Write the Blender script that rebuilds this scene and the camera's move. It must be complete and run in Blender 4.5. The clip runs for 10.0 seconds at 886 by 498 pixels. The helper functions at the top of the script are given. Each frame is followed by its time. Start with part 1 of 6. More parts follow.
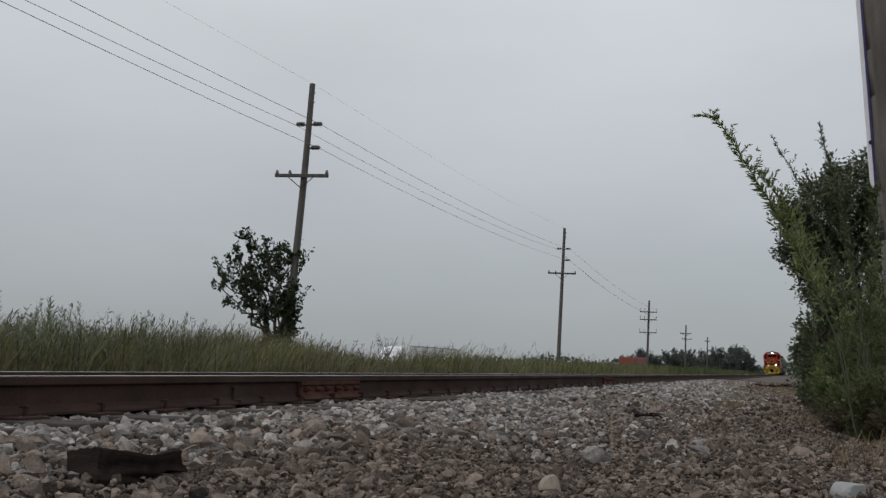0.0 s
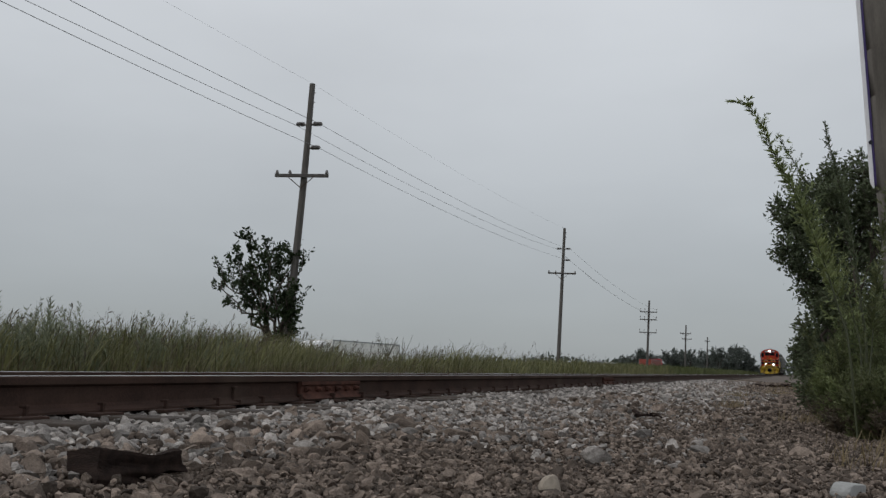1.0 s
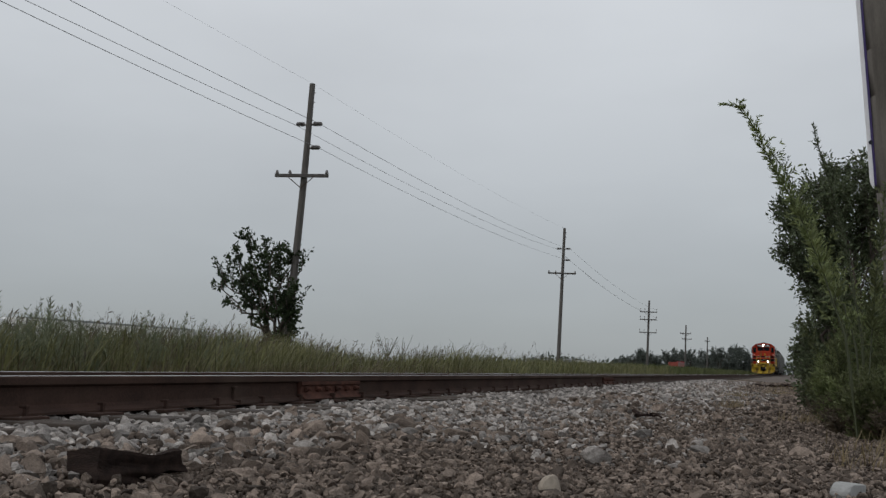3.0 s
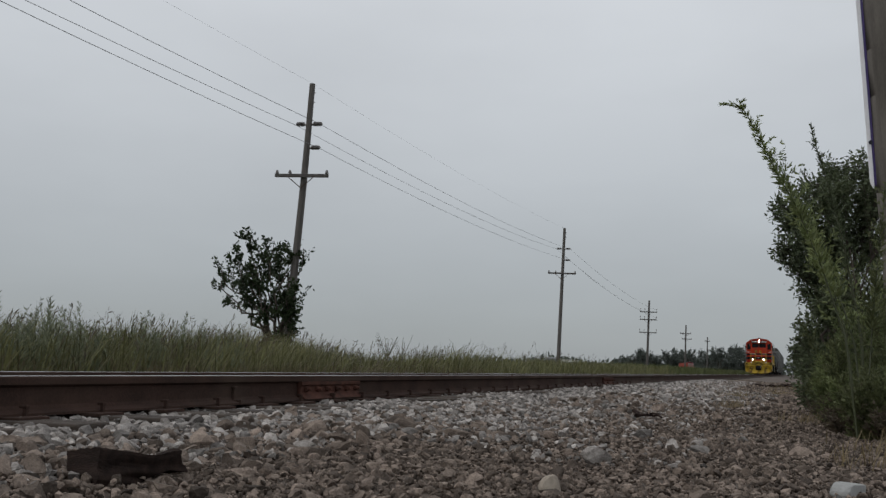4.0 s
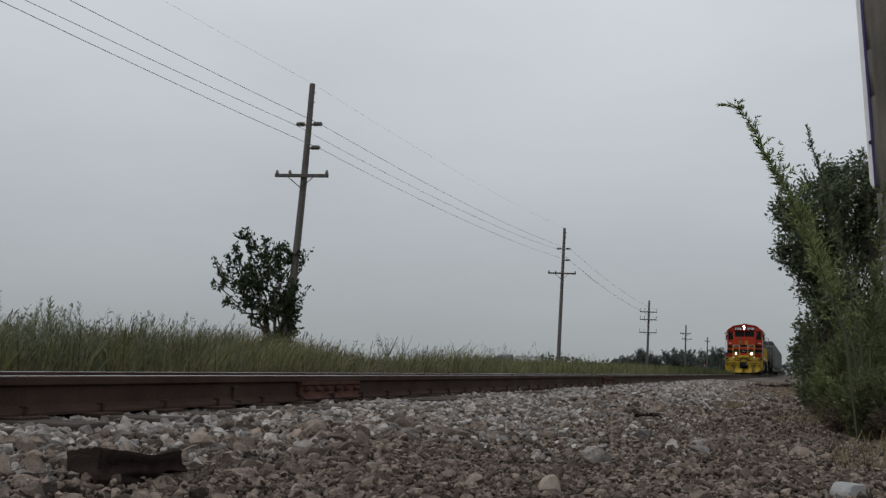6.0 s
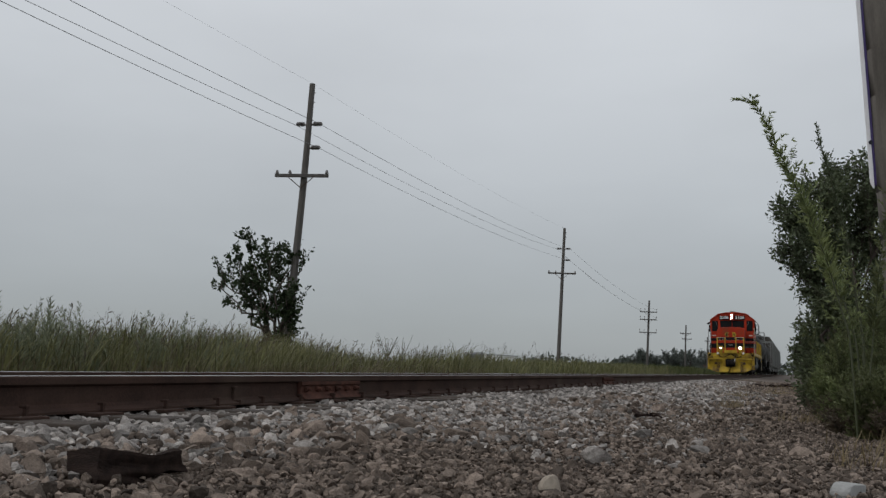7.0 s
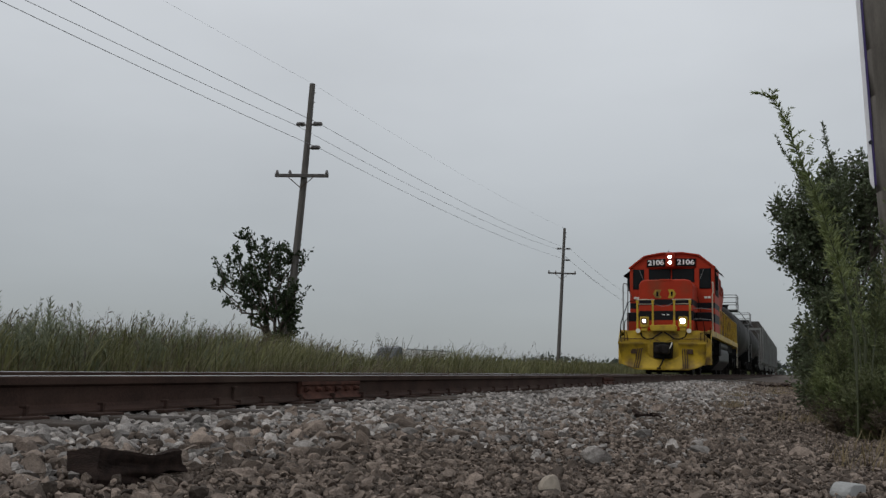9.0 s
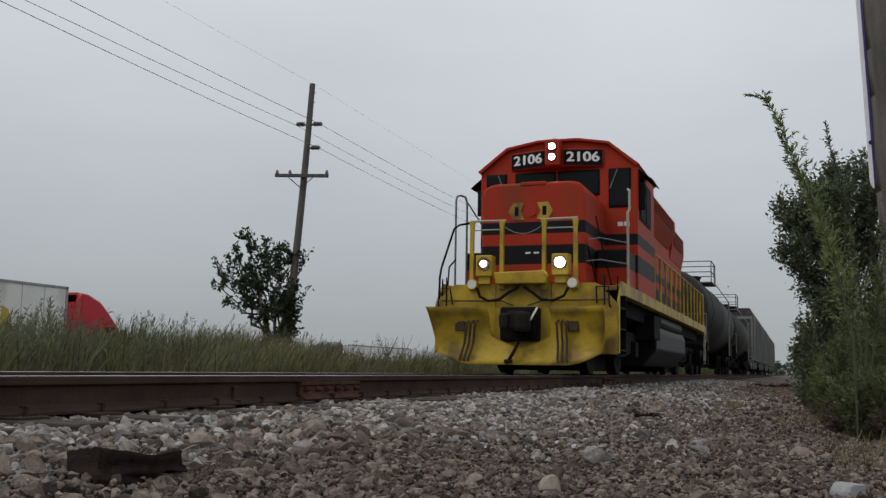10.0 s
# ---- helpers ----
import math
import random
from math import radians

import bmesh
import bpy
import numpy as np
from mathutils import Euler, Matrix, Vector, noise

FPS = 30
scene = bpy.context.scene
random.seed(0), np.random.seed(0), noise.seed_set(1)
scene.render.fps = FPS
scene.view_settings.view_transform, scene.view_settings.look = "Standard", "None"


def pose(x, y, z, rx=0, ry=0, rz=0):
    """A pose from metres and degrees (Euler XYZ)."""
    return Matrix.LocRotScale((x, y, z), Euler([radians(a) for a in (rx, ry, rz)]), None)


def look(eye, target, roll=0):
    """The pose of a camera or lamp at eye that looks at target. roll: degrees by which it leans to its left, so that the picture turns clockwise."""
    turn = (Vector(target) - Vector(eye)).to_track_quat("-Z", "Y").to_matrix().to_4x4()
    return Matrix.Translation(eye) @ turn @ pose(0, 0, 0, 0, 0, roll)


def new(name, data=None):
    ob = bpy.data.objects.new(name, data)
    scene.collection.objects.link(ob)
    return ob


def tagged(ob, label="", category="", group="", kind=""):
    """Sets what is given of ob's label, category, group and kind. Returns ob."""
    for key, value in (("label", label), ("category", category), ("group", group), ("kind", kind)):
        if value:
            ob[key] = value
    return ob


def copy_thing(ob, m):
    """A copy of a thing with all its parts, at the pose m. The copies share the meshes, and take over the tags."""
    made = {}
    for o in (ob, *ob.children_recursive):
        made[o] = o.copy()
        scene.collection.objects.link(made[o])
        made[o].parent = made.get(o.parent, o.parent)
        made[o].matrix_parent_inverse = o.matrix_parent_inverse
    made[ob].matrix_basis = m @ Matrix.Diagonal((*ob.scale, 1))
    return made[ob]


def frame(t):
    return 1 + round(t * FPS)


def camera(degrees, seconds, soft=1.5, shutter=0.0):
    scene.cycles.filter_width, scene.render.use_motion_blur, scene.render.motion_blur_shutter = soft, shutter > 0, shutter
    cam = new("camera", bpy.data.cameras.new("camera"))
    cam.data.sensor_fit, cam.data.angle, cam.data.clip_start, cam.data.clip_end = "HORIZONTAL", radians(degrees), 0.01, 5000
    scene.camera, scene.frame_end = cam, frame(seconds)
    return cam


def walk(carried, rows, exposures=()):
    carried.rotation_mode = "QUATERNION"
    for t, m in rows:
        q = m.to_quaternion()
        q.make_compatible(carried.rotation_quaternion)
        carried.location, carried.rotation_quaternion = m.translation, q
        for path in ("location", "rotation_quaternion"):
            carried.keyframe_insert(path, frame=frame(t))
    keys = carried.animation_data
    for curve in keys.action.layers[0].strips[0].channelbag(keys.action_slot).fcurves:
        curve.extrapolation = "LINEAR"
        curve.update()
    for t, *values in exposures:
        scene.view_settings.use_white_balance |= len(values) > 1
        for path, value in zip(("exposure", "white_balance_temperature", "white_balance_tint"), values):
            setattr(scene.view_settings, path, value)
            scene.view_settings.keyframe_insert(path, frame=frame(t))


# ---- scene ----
FOV = 49.52
TRACK = -4.19          # x of the track's centre line; z = 0 is the rail head
SPEED = 18.4
cam = camera(FOV, 10.0, soft=1.4)
EYE = (0.0, 0.0, 0.065)
_a, _p = radians(20.11), radians(7.11)
AIM = (-math.sin(_a) * math.cos(_p) * 10, math.cos(_a) * math.cos(_p) * 10, EYE[2] + math.sin(_p) * 10)
walk(cam, [(0.0, look(EYE, AIM, 0.955)), (10.0, look(EYE, AIM, 0.955))], exposures=[(0.0, -0.02), (9.3, -0.02), (10.0, 0.06)])

# ---- sky and sun ----
world = bpy.data.worlds.new("overcast_sky")
scene.world = world
world.use_nodes = True
wn, wl = world.node_tree.nodes, world.node_tree.links
wn.clear()
w_out, w_bg = wn.new("ShaderNodeOutputWorld"), wn.new("ShaderNodeBackground")
w_sky = wn.new("ShaderNodeTexSky")
w_sky.sky_type, w_sky.sun_disc = "NISHITA", False
w_sky.sun_elevation, w_sky.sun_rotation = radians(47), radians(223)
w_tc, w_sep = wn.new("ShaderNodeTexCoord"), wn.new("ShaderNodeSeparateXYZ")
w_ramp = wn.new("ShaderNodeValToRGB")
w_ramp.color_ramp.elements[0].position, w_ramp.color_ramp.elements[0].color = 0.0, (3.25, 3.52, 3.68, 1)
w_ramp.color_ramp.elements[1].position, w_ramp.color_ramp.elements[1].color = 0.40, (6.55, 6.82, 7.15, 1)
w_n1 = wn.new("ShaderNodeTexNoise")
w_n1.inputs["Scale"].default_value, w_n1.inputs["Detail"].default_value = 1.7, 5.0
w_map = wn.new("ShaderNodeMapping")
w_map.inputs["Scale"].default_value = (1.0, 1.0, 2.6)
w_cr = wn.new("ShaderNodeMapRange")
w_cr.inputs["From Min"].default_value, w_cr.inputs["From Max"].default_value = 0.3, 0.7
w_cr.inputs["To Min"].default_value, w_cr.inputs["To Max"].default_value = 0.9, 1.1
w_mul = wn.new("ShaderNodeVectorMath")
w_mul.operation = "SCALE"
w_mix = wn.new("ShaderNodeMix")
w_mix.data_type = "RGBA"
w_mix.inputs["Factor"].default_value = 0.93
wl.new(w_tc.outputs["Generated"], w_sep.inputs[0])
wl.new(w_tc.outputs["Generated"], w_map.inputs[0])
wl.new(w_map.outputs[0], w_n1.inputs["Vector"])
wl.new(w_sep.outputs["Z"], w_ramp.inputs[0])
wl.new(w_n1.outputs[0], w_cr.inputs[0])
wl.new(w_ramp.outputs[0], w_mul.inputs[0])
wl.new(w_cr.outputs[0], w_mul.inputs["Scale"])
wl.new(w_sky.outputs[0], w_mix.inputs[6])
wl.new(w_mul.outputs[0], w_mix.inputs[7])
wl.new(w_mix.outputs[2], w_bg.inputs["Color"])
w_bg.inputs["Strength"].default_value = 0.1
wl.new(w_bg.outputs[0], w_out.inputs["Surface"])

sun_data = bpy.data.lights.new("sun", "SUN")
sun_data.energy, sun_data.angle, sun_data.color = 0.6, radians(25), (1.0, 0.97, 0.92)
sun = new("sun", sun_data)
sun.matrix_world = look((-32, -34, 50), (0, 0, 0))


# ---- mesh helpers ----
def finish(name, bm, material, parent=None, label="", smooth=False):
    me = bpy.data.meshes.new(name)
    bmesh.ops.recalc_face_normals(bm, faces=bm.faces)
    if smooth:
        for f in bm.faces:
            f.smooth = True
    bm.to_mesh(me)
    bm.free()
    if material:
        me.materials.append(material)
    ob = new(name, me)
    if parent:
        ob.parent = parent
    if label:
        tagged(ob, label)
    return ob


def part(name, bm, material, parent, label="", smooth=False):
    return finish(name, bm, material, parent, label, smooth)


def thing(name, label, category, group="", kind="", at=None):
    e = new(name)
    e.empty_display_size = 0.2
    if at is not None:
        e.matrix_basis = at
    return tagged(e, label, category, group, kind)


def raw(name, verts, faces, material, smooth=False):
    me = bpy.data.meshes.new(name)
    verts = np.asarray(verts, dtype=np.float32)
    faces = np.asarray(faces, dtype=np.int32)
    k = faces.shape[1]
    me.vertices.add(len(verts))
    me.vertices.foreach_set("co", verts.ravel())
    me.loops.add(faces.size)
    me.loops.foreach_set("vertex_index", faces.ravel())
    me.polygons.add(len(faces))
    me.polygons.foreach_set("loop_start", np.arange(0, faces.size, k, dtype=np.int32))
    me.polygons.foreach_set("loop_total", np.full(len(faces), k, dtype=np.int32))
    me.polygons.foreach_set("use_smooth", np.full(len(faces), smooth))
    me.update(calc_edges=True)
    me.validate()
    me.materials.append(material)
    return new(name, me)


def box(bm, x0, x1, y0, y1, z0, z1, bevel=0.0, m=None):
    r = bmesh.ops.create_cube(bm, size=1)
    vs = r["verts"]
    for v in vs:
        v.co = Vector(((x0 + x1) / 2 + v.co.x * (x1 - x0), (y0 + y1) / 2 + v.co.y * (y1 - y0), (z0 + z1) / 2 + v.co.z * (z1 - z0)))
    if m is not None:
        bmesh.ops.transform(bm, matrix=m, verts=vs)
    if bevel:
        es = list({e for v in vs for e in v.link_edges})
        bmesh.ops.bevel(bm, geom=es, offset=bevel, segments=2, affect="EDGES", profile=0.5)
    return bm


def rod(bm, a, b, r0, r1=None, n=8):
    a, b = Vector(a), Vector(b)
    r1 = r0 if r1 is None else r1
    d = b - a
    m = Matrix.Translation((a + b) / 2) @ d.to_track_quat("Z", "Y").to_matrix().to_4x4()
    bmesh.ops.create_cone(bm, cap_ends=True, segments=n, radius1=r0, radius2=r1, depth=d.length, matrix=m)
    return bm


def tube(bm, pts, r, n=6):
    pts = [Vector(p) for p in pts]
    radius = r if isinstance(r, (list, tuple, np.ndarray)) else [r] * len(pts)
    rings, side = [], None
    for i, p in enumerate(pts):
        d = (pts[min(i + 1, len(pts) - 1)] - pts[max(i - 1, 0)]).normalized()
        side = d.orthogonal().normalized() if side is None else (side - d * side.dot(d)).normalized()
        other = d.cross(side)
        rings.append([bm.verts.new(p + (side * math.cos(2 * math.pi * k / n) + other * math.sin(2 * math.pi * k / n)) * radius[i]) for k in range(n)])
    for a, b in zip(rings[:-1], rings[1:]):
        for k in range(n):
            bm.faces.new((a[k], a[(k + 1) % n], b[(k + 1) % n], b[k]))
    bm.faces.new(rings[0])
    bm.faces.new(rings[-1][::-1])
    return bm


def prism(bm, prof, a, b, axis="y", bevel=0.0):
    """A profile of (u, v) pushed from a to b along an axis. y: (x, z); x: (y, z); z: (x, y)."""
    put = {"y": lambda u, v, w: (u, w, v), "x": lambda u, v, w: (w, u, v), "z": lambda u, v, w: (u, v, w)}[axis]
    lo = [bm.verts.new(put(u, v, a)) for u, v in prof]
    hi = [bm.verts.new(put(u, v, b)) for u, v in prof]
    fs = [bm.faces.new(lo), bm.faces.new(hi[::-1])]
    n = len(prof)
    for i in range(n):
        fs.append(bm.faces.new((lo[i], lo[(i + 1) % n], hi[(i + 1) % n], hi[i])))
    if bevel:
        es = list({e for f in fs for e in f.edges})
        bmesh.ops.bevel(bm, geom=es, offset=bevel, segments=2, affect="EDGES", profile=0.5)
    return bm


def B():
    return bmesh.new()


# ---- materials ----
def material(name, c1, c2=None, rough=0.7, metal=0.0, scale=6.0, bump=0.2, fine=60.0, coord="Object", island=0.0, spec=0.5, dirt=None, dirt_scale=1.5, dirt_amount=0.5, rand=0.0, emit=0.0, stretch=(1, 1, 1)):
    """A surface of two colours mixed by noise at two scales, with relief; dirt is a third colour in blotches; island varies each loose piece."""
    mt = bpy.data.materials.new(name)
    mt.use_nodes = True
    n, l = mt.node_tree.nodes, mt.node_tree.links
    bs = n["Principled BSDF"]
    bs.inputs["Roughness"].default_value, bs.inputs["Metallic"].default_value = rough, metal
    bs.inputs["Specular IOR Level"].default_value = spec
    c2 = c2 or tuple(v * 0.7 for v in c1)
    tc, mp = n.new("ShaderNodeTexCoord"), n.new("ShaderNodeMapping")
    mp.inputs["Scale"].default_value = stretch
    l.new(tc.outputs[coord], mp.inputs[0])
    n1, n2 = n.new("ShaderNodeTexNoise"), n.new("ShaderNodeTexNoise")
    n1.inputs["Scale"].default_value, n1.inputs["Detail"].default_value = scale, 6
    n2.inputs["Scale"].default_value, n2.inputs["Detail"].default_value = fine, 4
    l.new(mp.outputs[0], n1.inputs["Vector"])
    l.new(mp.outputs[0], n2.inputs["Vector"])
    add = n.new("ShaderNodeMath")
    add.operation = "MULTIPLY_ADD"
    add.inputs[1].default_value = 0.45
    l.new(n2.outputs[0], add.inputs[0])
    sc = n.new("ShaderNodeMath")
    sc.operation = "MULTIPLY"
    sc.inputs[1].default_value = 0.55
    l.new(n1.outputs[0], sc.inputs[0])
    l.new(sc.outputs[0], add.inputs[2])
    rg = n.new("ShaderNodeMapRange")
    rg.inputs["From Min"].default_value, rg.inputs["From Max"].default_value = 0.36, 0.64
    l.new(add.outputs[0], rg.inputs[0])
    mx = n.new("ShaderNodeMix")
    mx.data_type = "RGBA"
    mx.inputs[6].default_value, mx.inputs[7].default_value = (*c1, 1), (*c2, 1)
    l.new(rg.outputs[0], mx.inputs["Factor"])
    col = mx.outputs[2]
    if dirt:
        n3 = n.new("ShaderNodeTexNoise")
        n3.inputs["Scale"].default_value, n3.inputs["Detail"].default_value = dirt_scale, 8
        l.new(mp.outputs[0], n3.inputs["Vector"])
        r3 = n.new("ShaderNodeMapRange")
        r3.inputs["From Min"].default_value, r3.inputs["From Max"].default_value = 0.62 - 0.25 * dirt_amount, 0.72
        r3.inputs["To Max"].default_value = min(1.0, dirt_amount + 0.3)
        l.new(n3.outputs[0], r3.inputs[0])
        m3 = n.new("ShaderNodeMix")
        m3.data_type = "RGBA"
        m3.inputs[7].default_value = (*dirt, 1)
        l.new(r3.outputs[0], m3.inputs["Factor"])
        l.new(col, m3.inputs[6])
        col = m3.outputs[2]
    if island or rand:
        src = n.new("ShaderNodeNewGeometry").outputs["Random Per Island"] if island else n.new("ShaderNodeObjectInfo").outputs["Random"]
        r4 = n.new("ShaderNodeMapRange")
        k = island or rand
        r4.inputs["To Min"].default_value, r4.inputs["To Max"].default_value = 1 - k, 1 + k
        l.new(src, r4.inputs[0])
        sm = n.new("ShaderNodeVectorMath")
        sm.operation = "SCALE"
        l.new(col, sm.inputs[0])
        l.new(r4.outputs[0], sm.inputs["Scale"])
        col = sm.outputs[0]
    l.new(col, bs.inputs["Base Color"])
    if bump:
        bp = n.new("ShaderNodeBump")
        bp.inputs["Strength"].default_value, bp.inputs["Distance"].default_value = bump, 0.01
        l.new(add.outputs[0], bp.inputs["Height"])
        l.new(bp.outputs[0], bs.inputs["Normal"])
    if emit:
        bs.inputs["Emission Color"].default_value = (*c1, 1)
        bs.inputs["Emission Strength"].default_value = emit
    return mt


def leaf_material(name, c1, c2, trans=0.25, var=0.35):
    mt = material(name, c1, c2, rough=0.55, scale=1.2, fine=12, bump=0.0, island=var, spec=0.3)
    n, l = mt.node_tree.nodes, mt.node_tree.links
    bs = n["Principled BSDF"]
    tr, ms = n.new("ShaderNodeBsdfTranslucent"), n.new("ShaderNodeMixShader")
    src = bs.inputs["Base Color"].links[0].from_socket
    l.new(src, tr.inputs["Color"])
    ms.inputs[0].default_value = trans
    l.new(bs.outputs[0], ms.inputs[1])
    l.new(tr.outputs[0], ms.inputs[2])
    l.new(ms.outputs[0], n["Material Output"].inputs["Surface"])
    return mt

M_ballast = material("ballast_fresh", (0.40, 0.37, 0.345), (0.13, 0.115, 0.103), rough=0.9, spec=0.3, scale=22, fine=170, bump=0.8, island=0.62)
M_gravel = material("gravel_dusty", (0.24, 0.192, 0.158), (0.078, 0.061, 0.05), rough=0.95, spec=0.2, scale=20, fine=170, bump=0.9, island=0.66)
M_rail = material("rail_rust", (0.072, 0.043, 0.034), (0.037, 0.024, 0.020), spec=0.12, rough=0.9, scale=4, fine=90, bump=0.25, dirt=(0.075, 0.055, 0.044), dirt_scale=1.2)
M_joint = material("red_rusted_steel", (0.115, 0.052, 0.038), (0.055, 0.028, 0.022), spec=0.15, rough=0.9, scale=12, fine=90, bump=0.4)
M_railtop = material("rail_head_polished", (0.62, 0.62, 0.62), (0.5, 0.5, 0.5), rough=0.28, metal=1.0, scale=3, fine=50, bump=0.02, stretch=(8, 0.2, 1))
M_tie = material("creosoted_tie", (0.075, 0.056, 0.042), (0.035, 0.027, 0.023), rough=0.9, scale=3, fine=60, bump=0.6, stretch=(1, 8, 8), rand=0.3)
M_oldtie = material("rotten_timber", (0.042, 0.028, 0.023), (0.013, 0.009, 0.008), spec=0.12, rough=0.95, scale=5, fine=50, bump=0.8, stretch=(1, 6, 6))
M_pole = material("weathered_pole", (0.145, 0.132, 0.122), (0.078, 0.071, 0.067), rough=0.9, scale=3, fine=40, bump=0.5, stretch=(6, 6, 0.5))
M_arm = material("crossarm_wood", (0.11, 0.10, 0.095), (0.065, 0.06, 0.057), rough=0.9, scale=4, fine=40, bump=0.3)
M_insul = material("glazed_insulator", (0.17, 0.15, 0.14), (0.11, 0.10, 0.10), rough=0.3, bump=0.0)
M_wire = material("line_wire", (0.16, 0.16, 0.17), rough=0.6, bump=0.0)
M_asphalt = material("asphalt", (0.07, 0.07, 0.07), (0.045, 0.045, 0.045), rough=0.9, scale=0.6, fine=30, bump=0.2)


def stripe_paint(name, bands, base, dark, rough=0.55, dirt=(0.12, 0.06, 0.03)):
    """Gloss paint with level stripes: bands are (z from, z to) painted in the second colour."""
    mt = material(name, base, tuple(v * 0.86 for v in base), rough=rough, spec=0.12, scale=1.5, fine=25, bump=0.03, dirt=dirt, dirt_scale=1.1, dirt_amount=0.28)
    n, l = mt.node_tree.nodes, mt.node_tree.links
    bs = n["Principled BSDF"]
    col = bs.inputs["Base Color"].links[0].from_socket
    tc, sep = n.new("ShaderNodeTexCoord"), n.new("ShaderNodeSeparateXYZ")
    l.new(tc.outputs["Object"], sep.inputs[0])
    for z0, z1 in bands:
        m1 = n.new("ShaderNodeMath")
        m1.operation = "COMPARE"
        m1.inputs[1].default_value, m1.inputs[2].default_value = (z0 + z1) / 2, (z1 - z0) / 2
        l.new(sep.outputs["Z"], m1.inputs[0])
        mx = n.new("ShaderNodeMix")
        mx.data_type = "RGBA"
        mx.inputs[7].default_value = (*dark, 1)
        l.new(m1.outputs[0], mx.inputs["Factor"])
        l.new(col, mx.inputs[6])
        col = mx.outputs[2]
    l.new(col, bs.inputs["Base Color"])
    return mt


ORANGE = (0.405, 0.040, 0.017)
M_body = stripe_paint("orange_black_striped_paint", [(2.42, 2.63), (1.89, 2.22)], ORANGE, (0.012, 0.011, 0.014))
M_orange = stripe_paint("orange_paint", [], ORANGE, (0, 0, 0))
M_yellow = material("yellow_paint", (0.52, 0.35, 0.028), (0.40, 0.26, 0.024), spec=0.3, rough=0.5, scale=2.2, fine=20, bump=0.04, dirt=(0.11, 0.065, 0.028), dirt_scale=2.4, dirt_amount=0.66)
M_black = material("black_underframe", (0.011, 0.010, 0.010), (0.006, 0.006, 0.006), rough=0.8, spec=0.12, scale=4, fine=40, bump=0.15, dirt=(0.022, 0.017, 0.014), dirt_amount=0.3)
M_tank = material("fuel_tank_grey", (0.016, 0.015, 0.016), (0.009, 0.009, 0.009), spec=0.2, rough=0.5, scale=2, fine=30, bump=0.05)
M_board = material("number_board_black", (0.010, 0.010, 0.012), rough=0.6, bump=0.0, spec=0.06)
M_white = material("white_lettering", (0.85, 0.85, 0.85), (0.78, 0.78, 0.78), rough=0.5, bump=0.0)
M_glass = material("cab_glass", (0.010, 0.012, 0.013), (0.007, 0.008, 0.009), rough=0.15, bump=0.0, spec=0.12)
M_lit = material("headlight_lit", (1.0, 0.97, 0.92), (1.0, 0.97, 0.92), rough=0.3, bump=0.0, emit=26)
M_dim = material("lamp_lens", (0.75, 0.72, 0.66), (0.65, 0.62, 0.56), rough=0.15, bump=0.0)
M_pale_rail = material("pale_worn_railing", (0.46, 0.42, 0.33), (0.34, 0.30, 0.22), rough=0.6, bump=0.0)
M_side_glass = material("dull_side_glass", (0.012, 0.013, 0.014), (0.008, 0.009, 0.010), rough=0.7, spec=0.1, bump=0.0)
M_steel = material("wheel_steel", (0.022, 0.018, 0.016), (0.012, 0.010, 0.010), rough=0.8, spec=0.15, bump=0.1)
M_brown = material("rusted_iron", (0.09, 0.05, 0.03), (0.05, 0.03, 0.02), rough=0.85, bump=0.3)
M_railing = material("grey_railing", (0.20, 0.20, 0.20), (0.13, 0.13, 0.13), rough=0.6, bump=0.0)
M_tankcar = material("black_tank_paint", (0.030, 0.027, 0.026), (0.014, 0.013, 0.013), spec=0.15, rough=0.6, scale=0.8, fine=14, bump=0.05, dirt=(0.045, 0.038, 0.032), dirt_scale=0.7, dirt_amount=0.35, stretch=(1, 1, 0.3))
M_hopper = material("grey_hopper_paint", (0.24, 0.245, 0.235), (0.165, 0.17, 0.165), spec=0.2, rough=0.7, scale=0.7, fine=12, bump=0.05, dirt=(0.10, 0.08, 0.07), dirt_scale=0.8, dirt_amount=0.5, stretch=(1, 1, 0.25))

# hopper grey darkened: the end's shade put into the colour, plus blotches of grime
M_hopper_end = material("shaded_grimy_end_sheet", (0.10, 0.095, 0.09), (0.055, 0.05, 0.047), spec=0.1, rough=0.85, scale=0.9, fine=14, bump=0.06, dirt=(0.05, 0.036, 0.03), dirt_scale=0.8, dirt_amount=0.5)

# ---- ground, one sheet to the horizon ----
PROFILE = [(-4000, -1.2), (-60, -1.3), (-50, -1.6), (-38, -1.6), (-36, -1.4), (-34, -0.95), (-26, -0.9), (-23, -0.9), (-20, -0.35), (-15, -0.25), (-11, -0.30), (-8.2, -0.55),
           (-6.9, -0.5), (-5.75, -0.235), (-4.9, -0.235), (-3.3, -0.24), (-2.75, -0.245), (-1.7, -0.325), (-1.0, -0.365), (0.2, -0.38), (1.5, -0.42), (4, -0.5), (12, -0.3), (60, -0.3), (4000, -0.3)]


def ground_z(x, y):
    base = np.interp(x, [p[0] for p in PROFILE], [p[1] for p in PROFILE])
    near = np.exp(-((x + 1.0) / 2.6) ** 2)
    return base + near * (0.012 * np.sin(x * 3.1 + y * 1.7) + 0.010 * np.sin(y * 2.3 - x * 1.3))


def spaced(lo, hi, first, grow):
    out, v, step = [lo], lo, first
    while v < hi:
        v += step
        step *= grow
        out.append(min(v, hi))
    return out


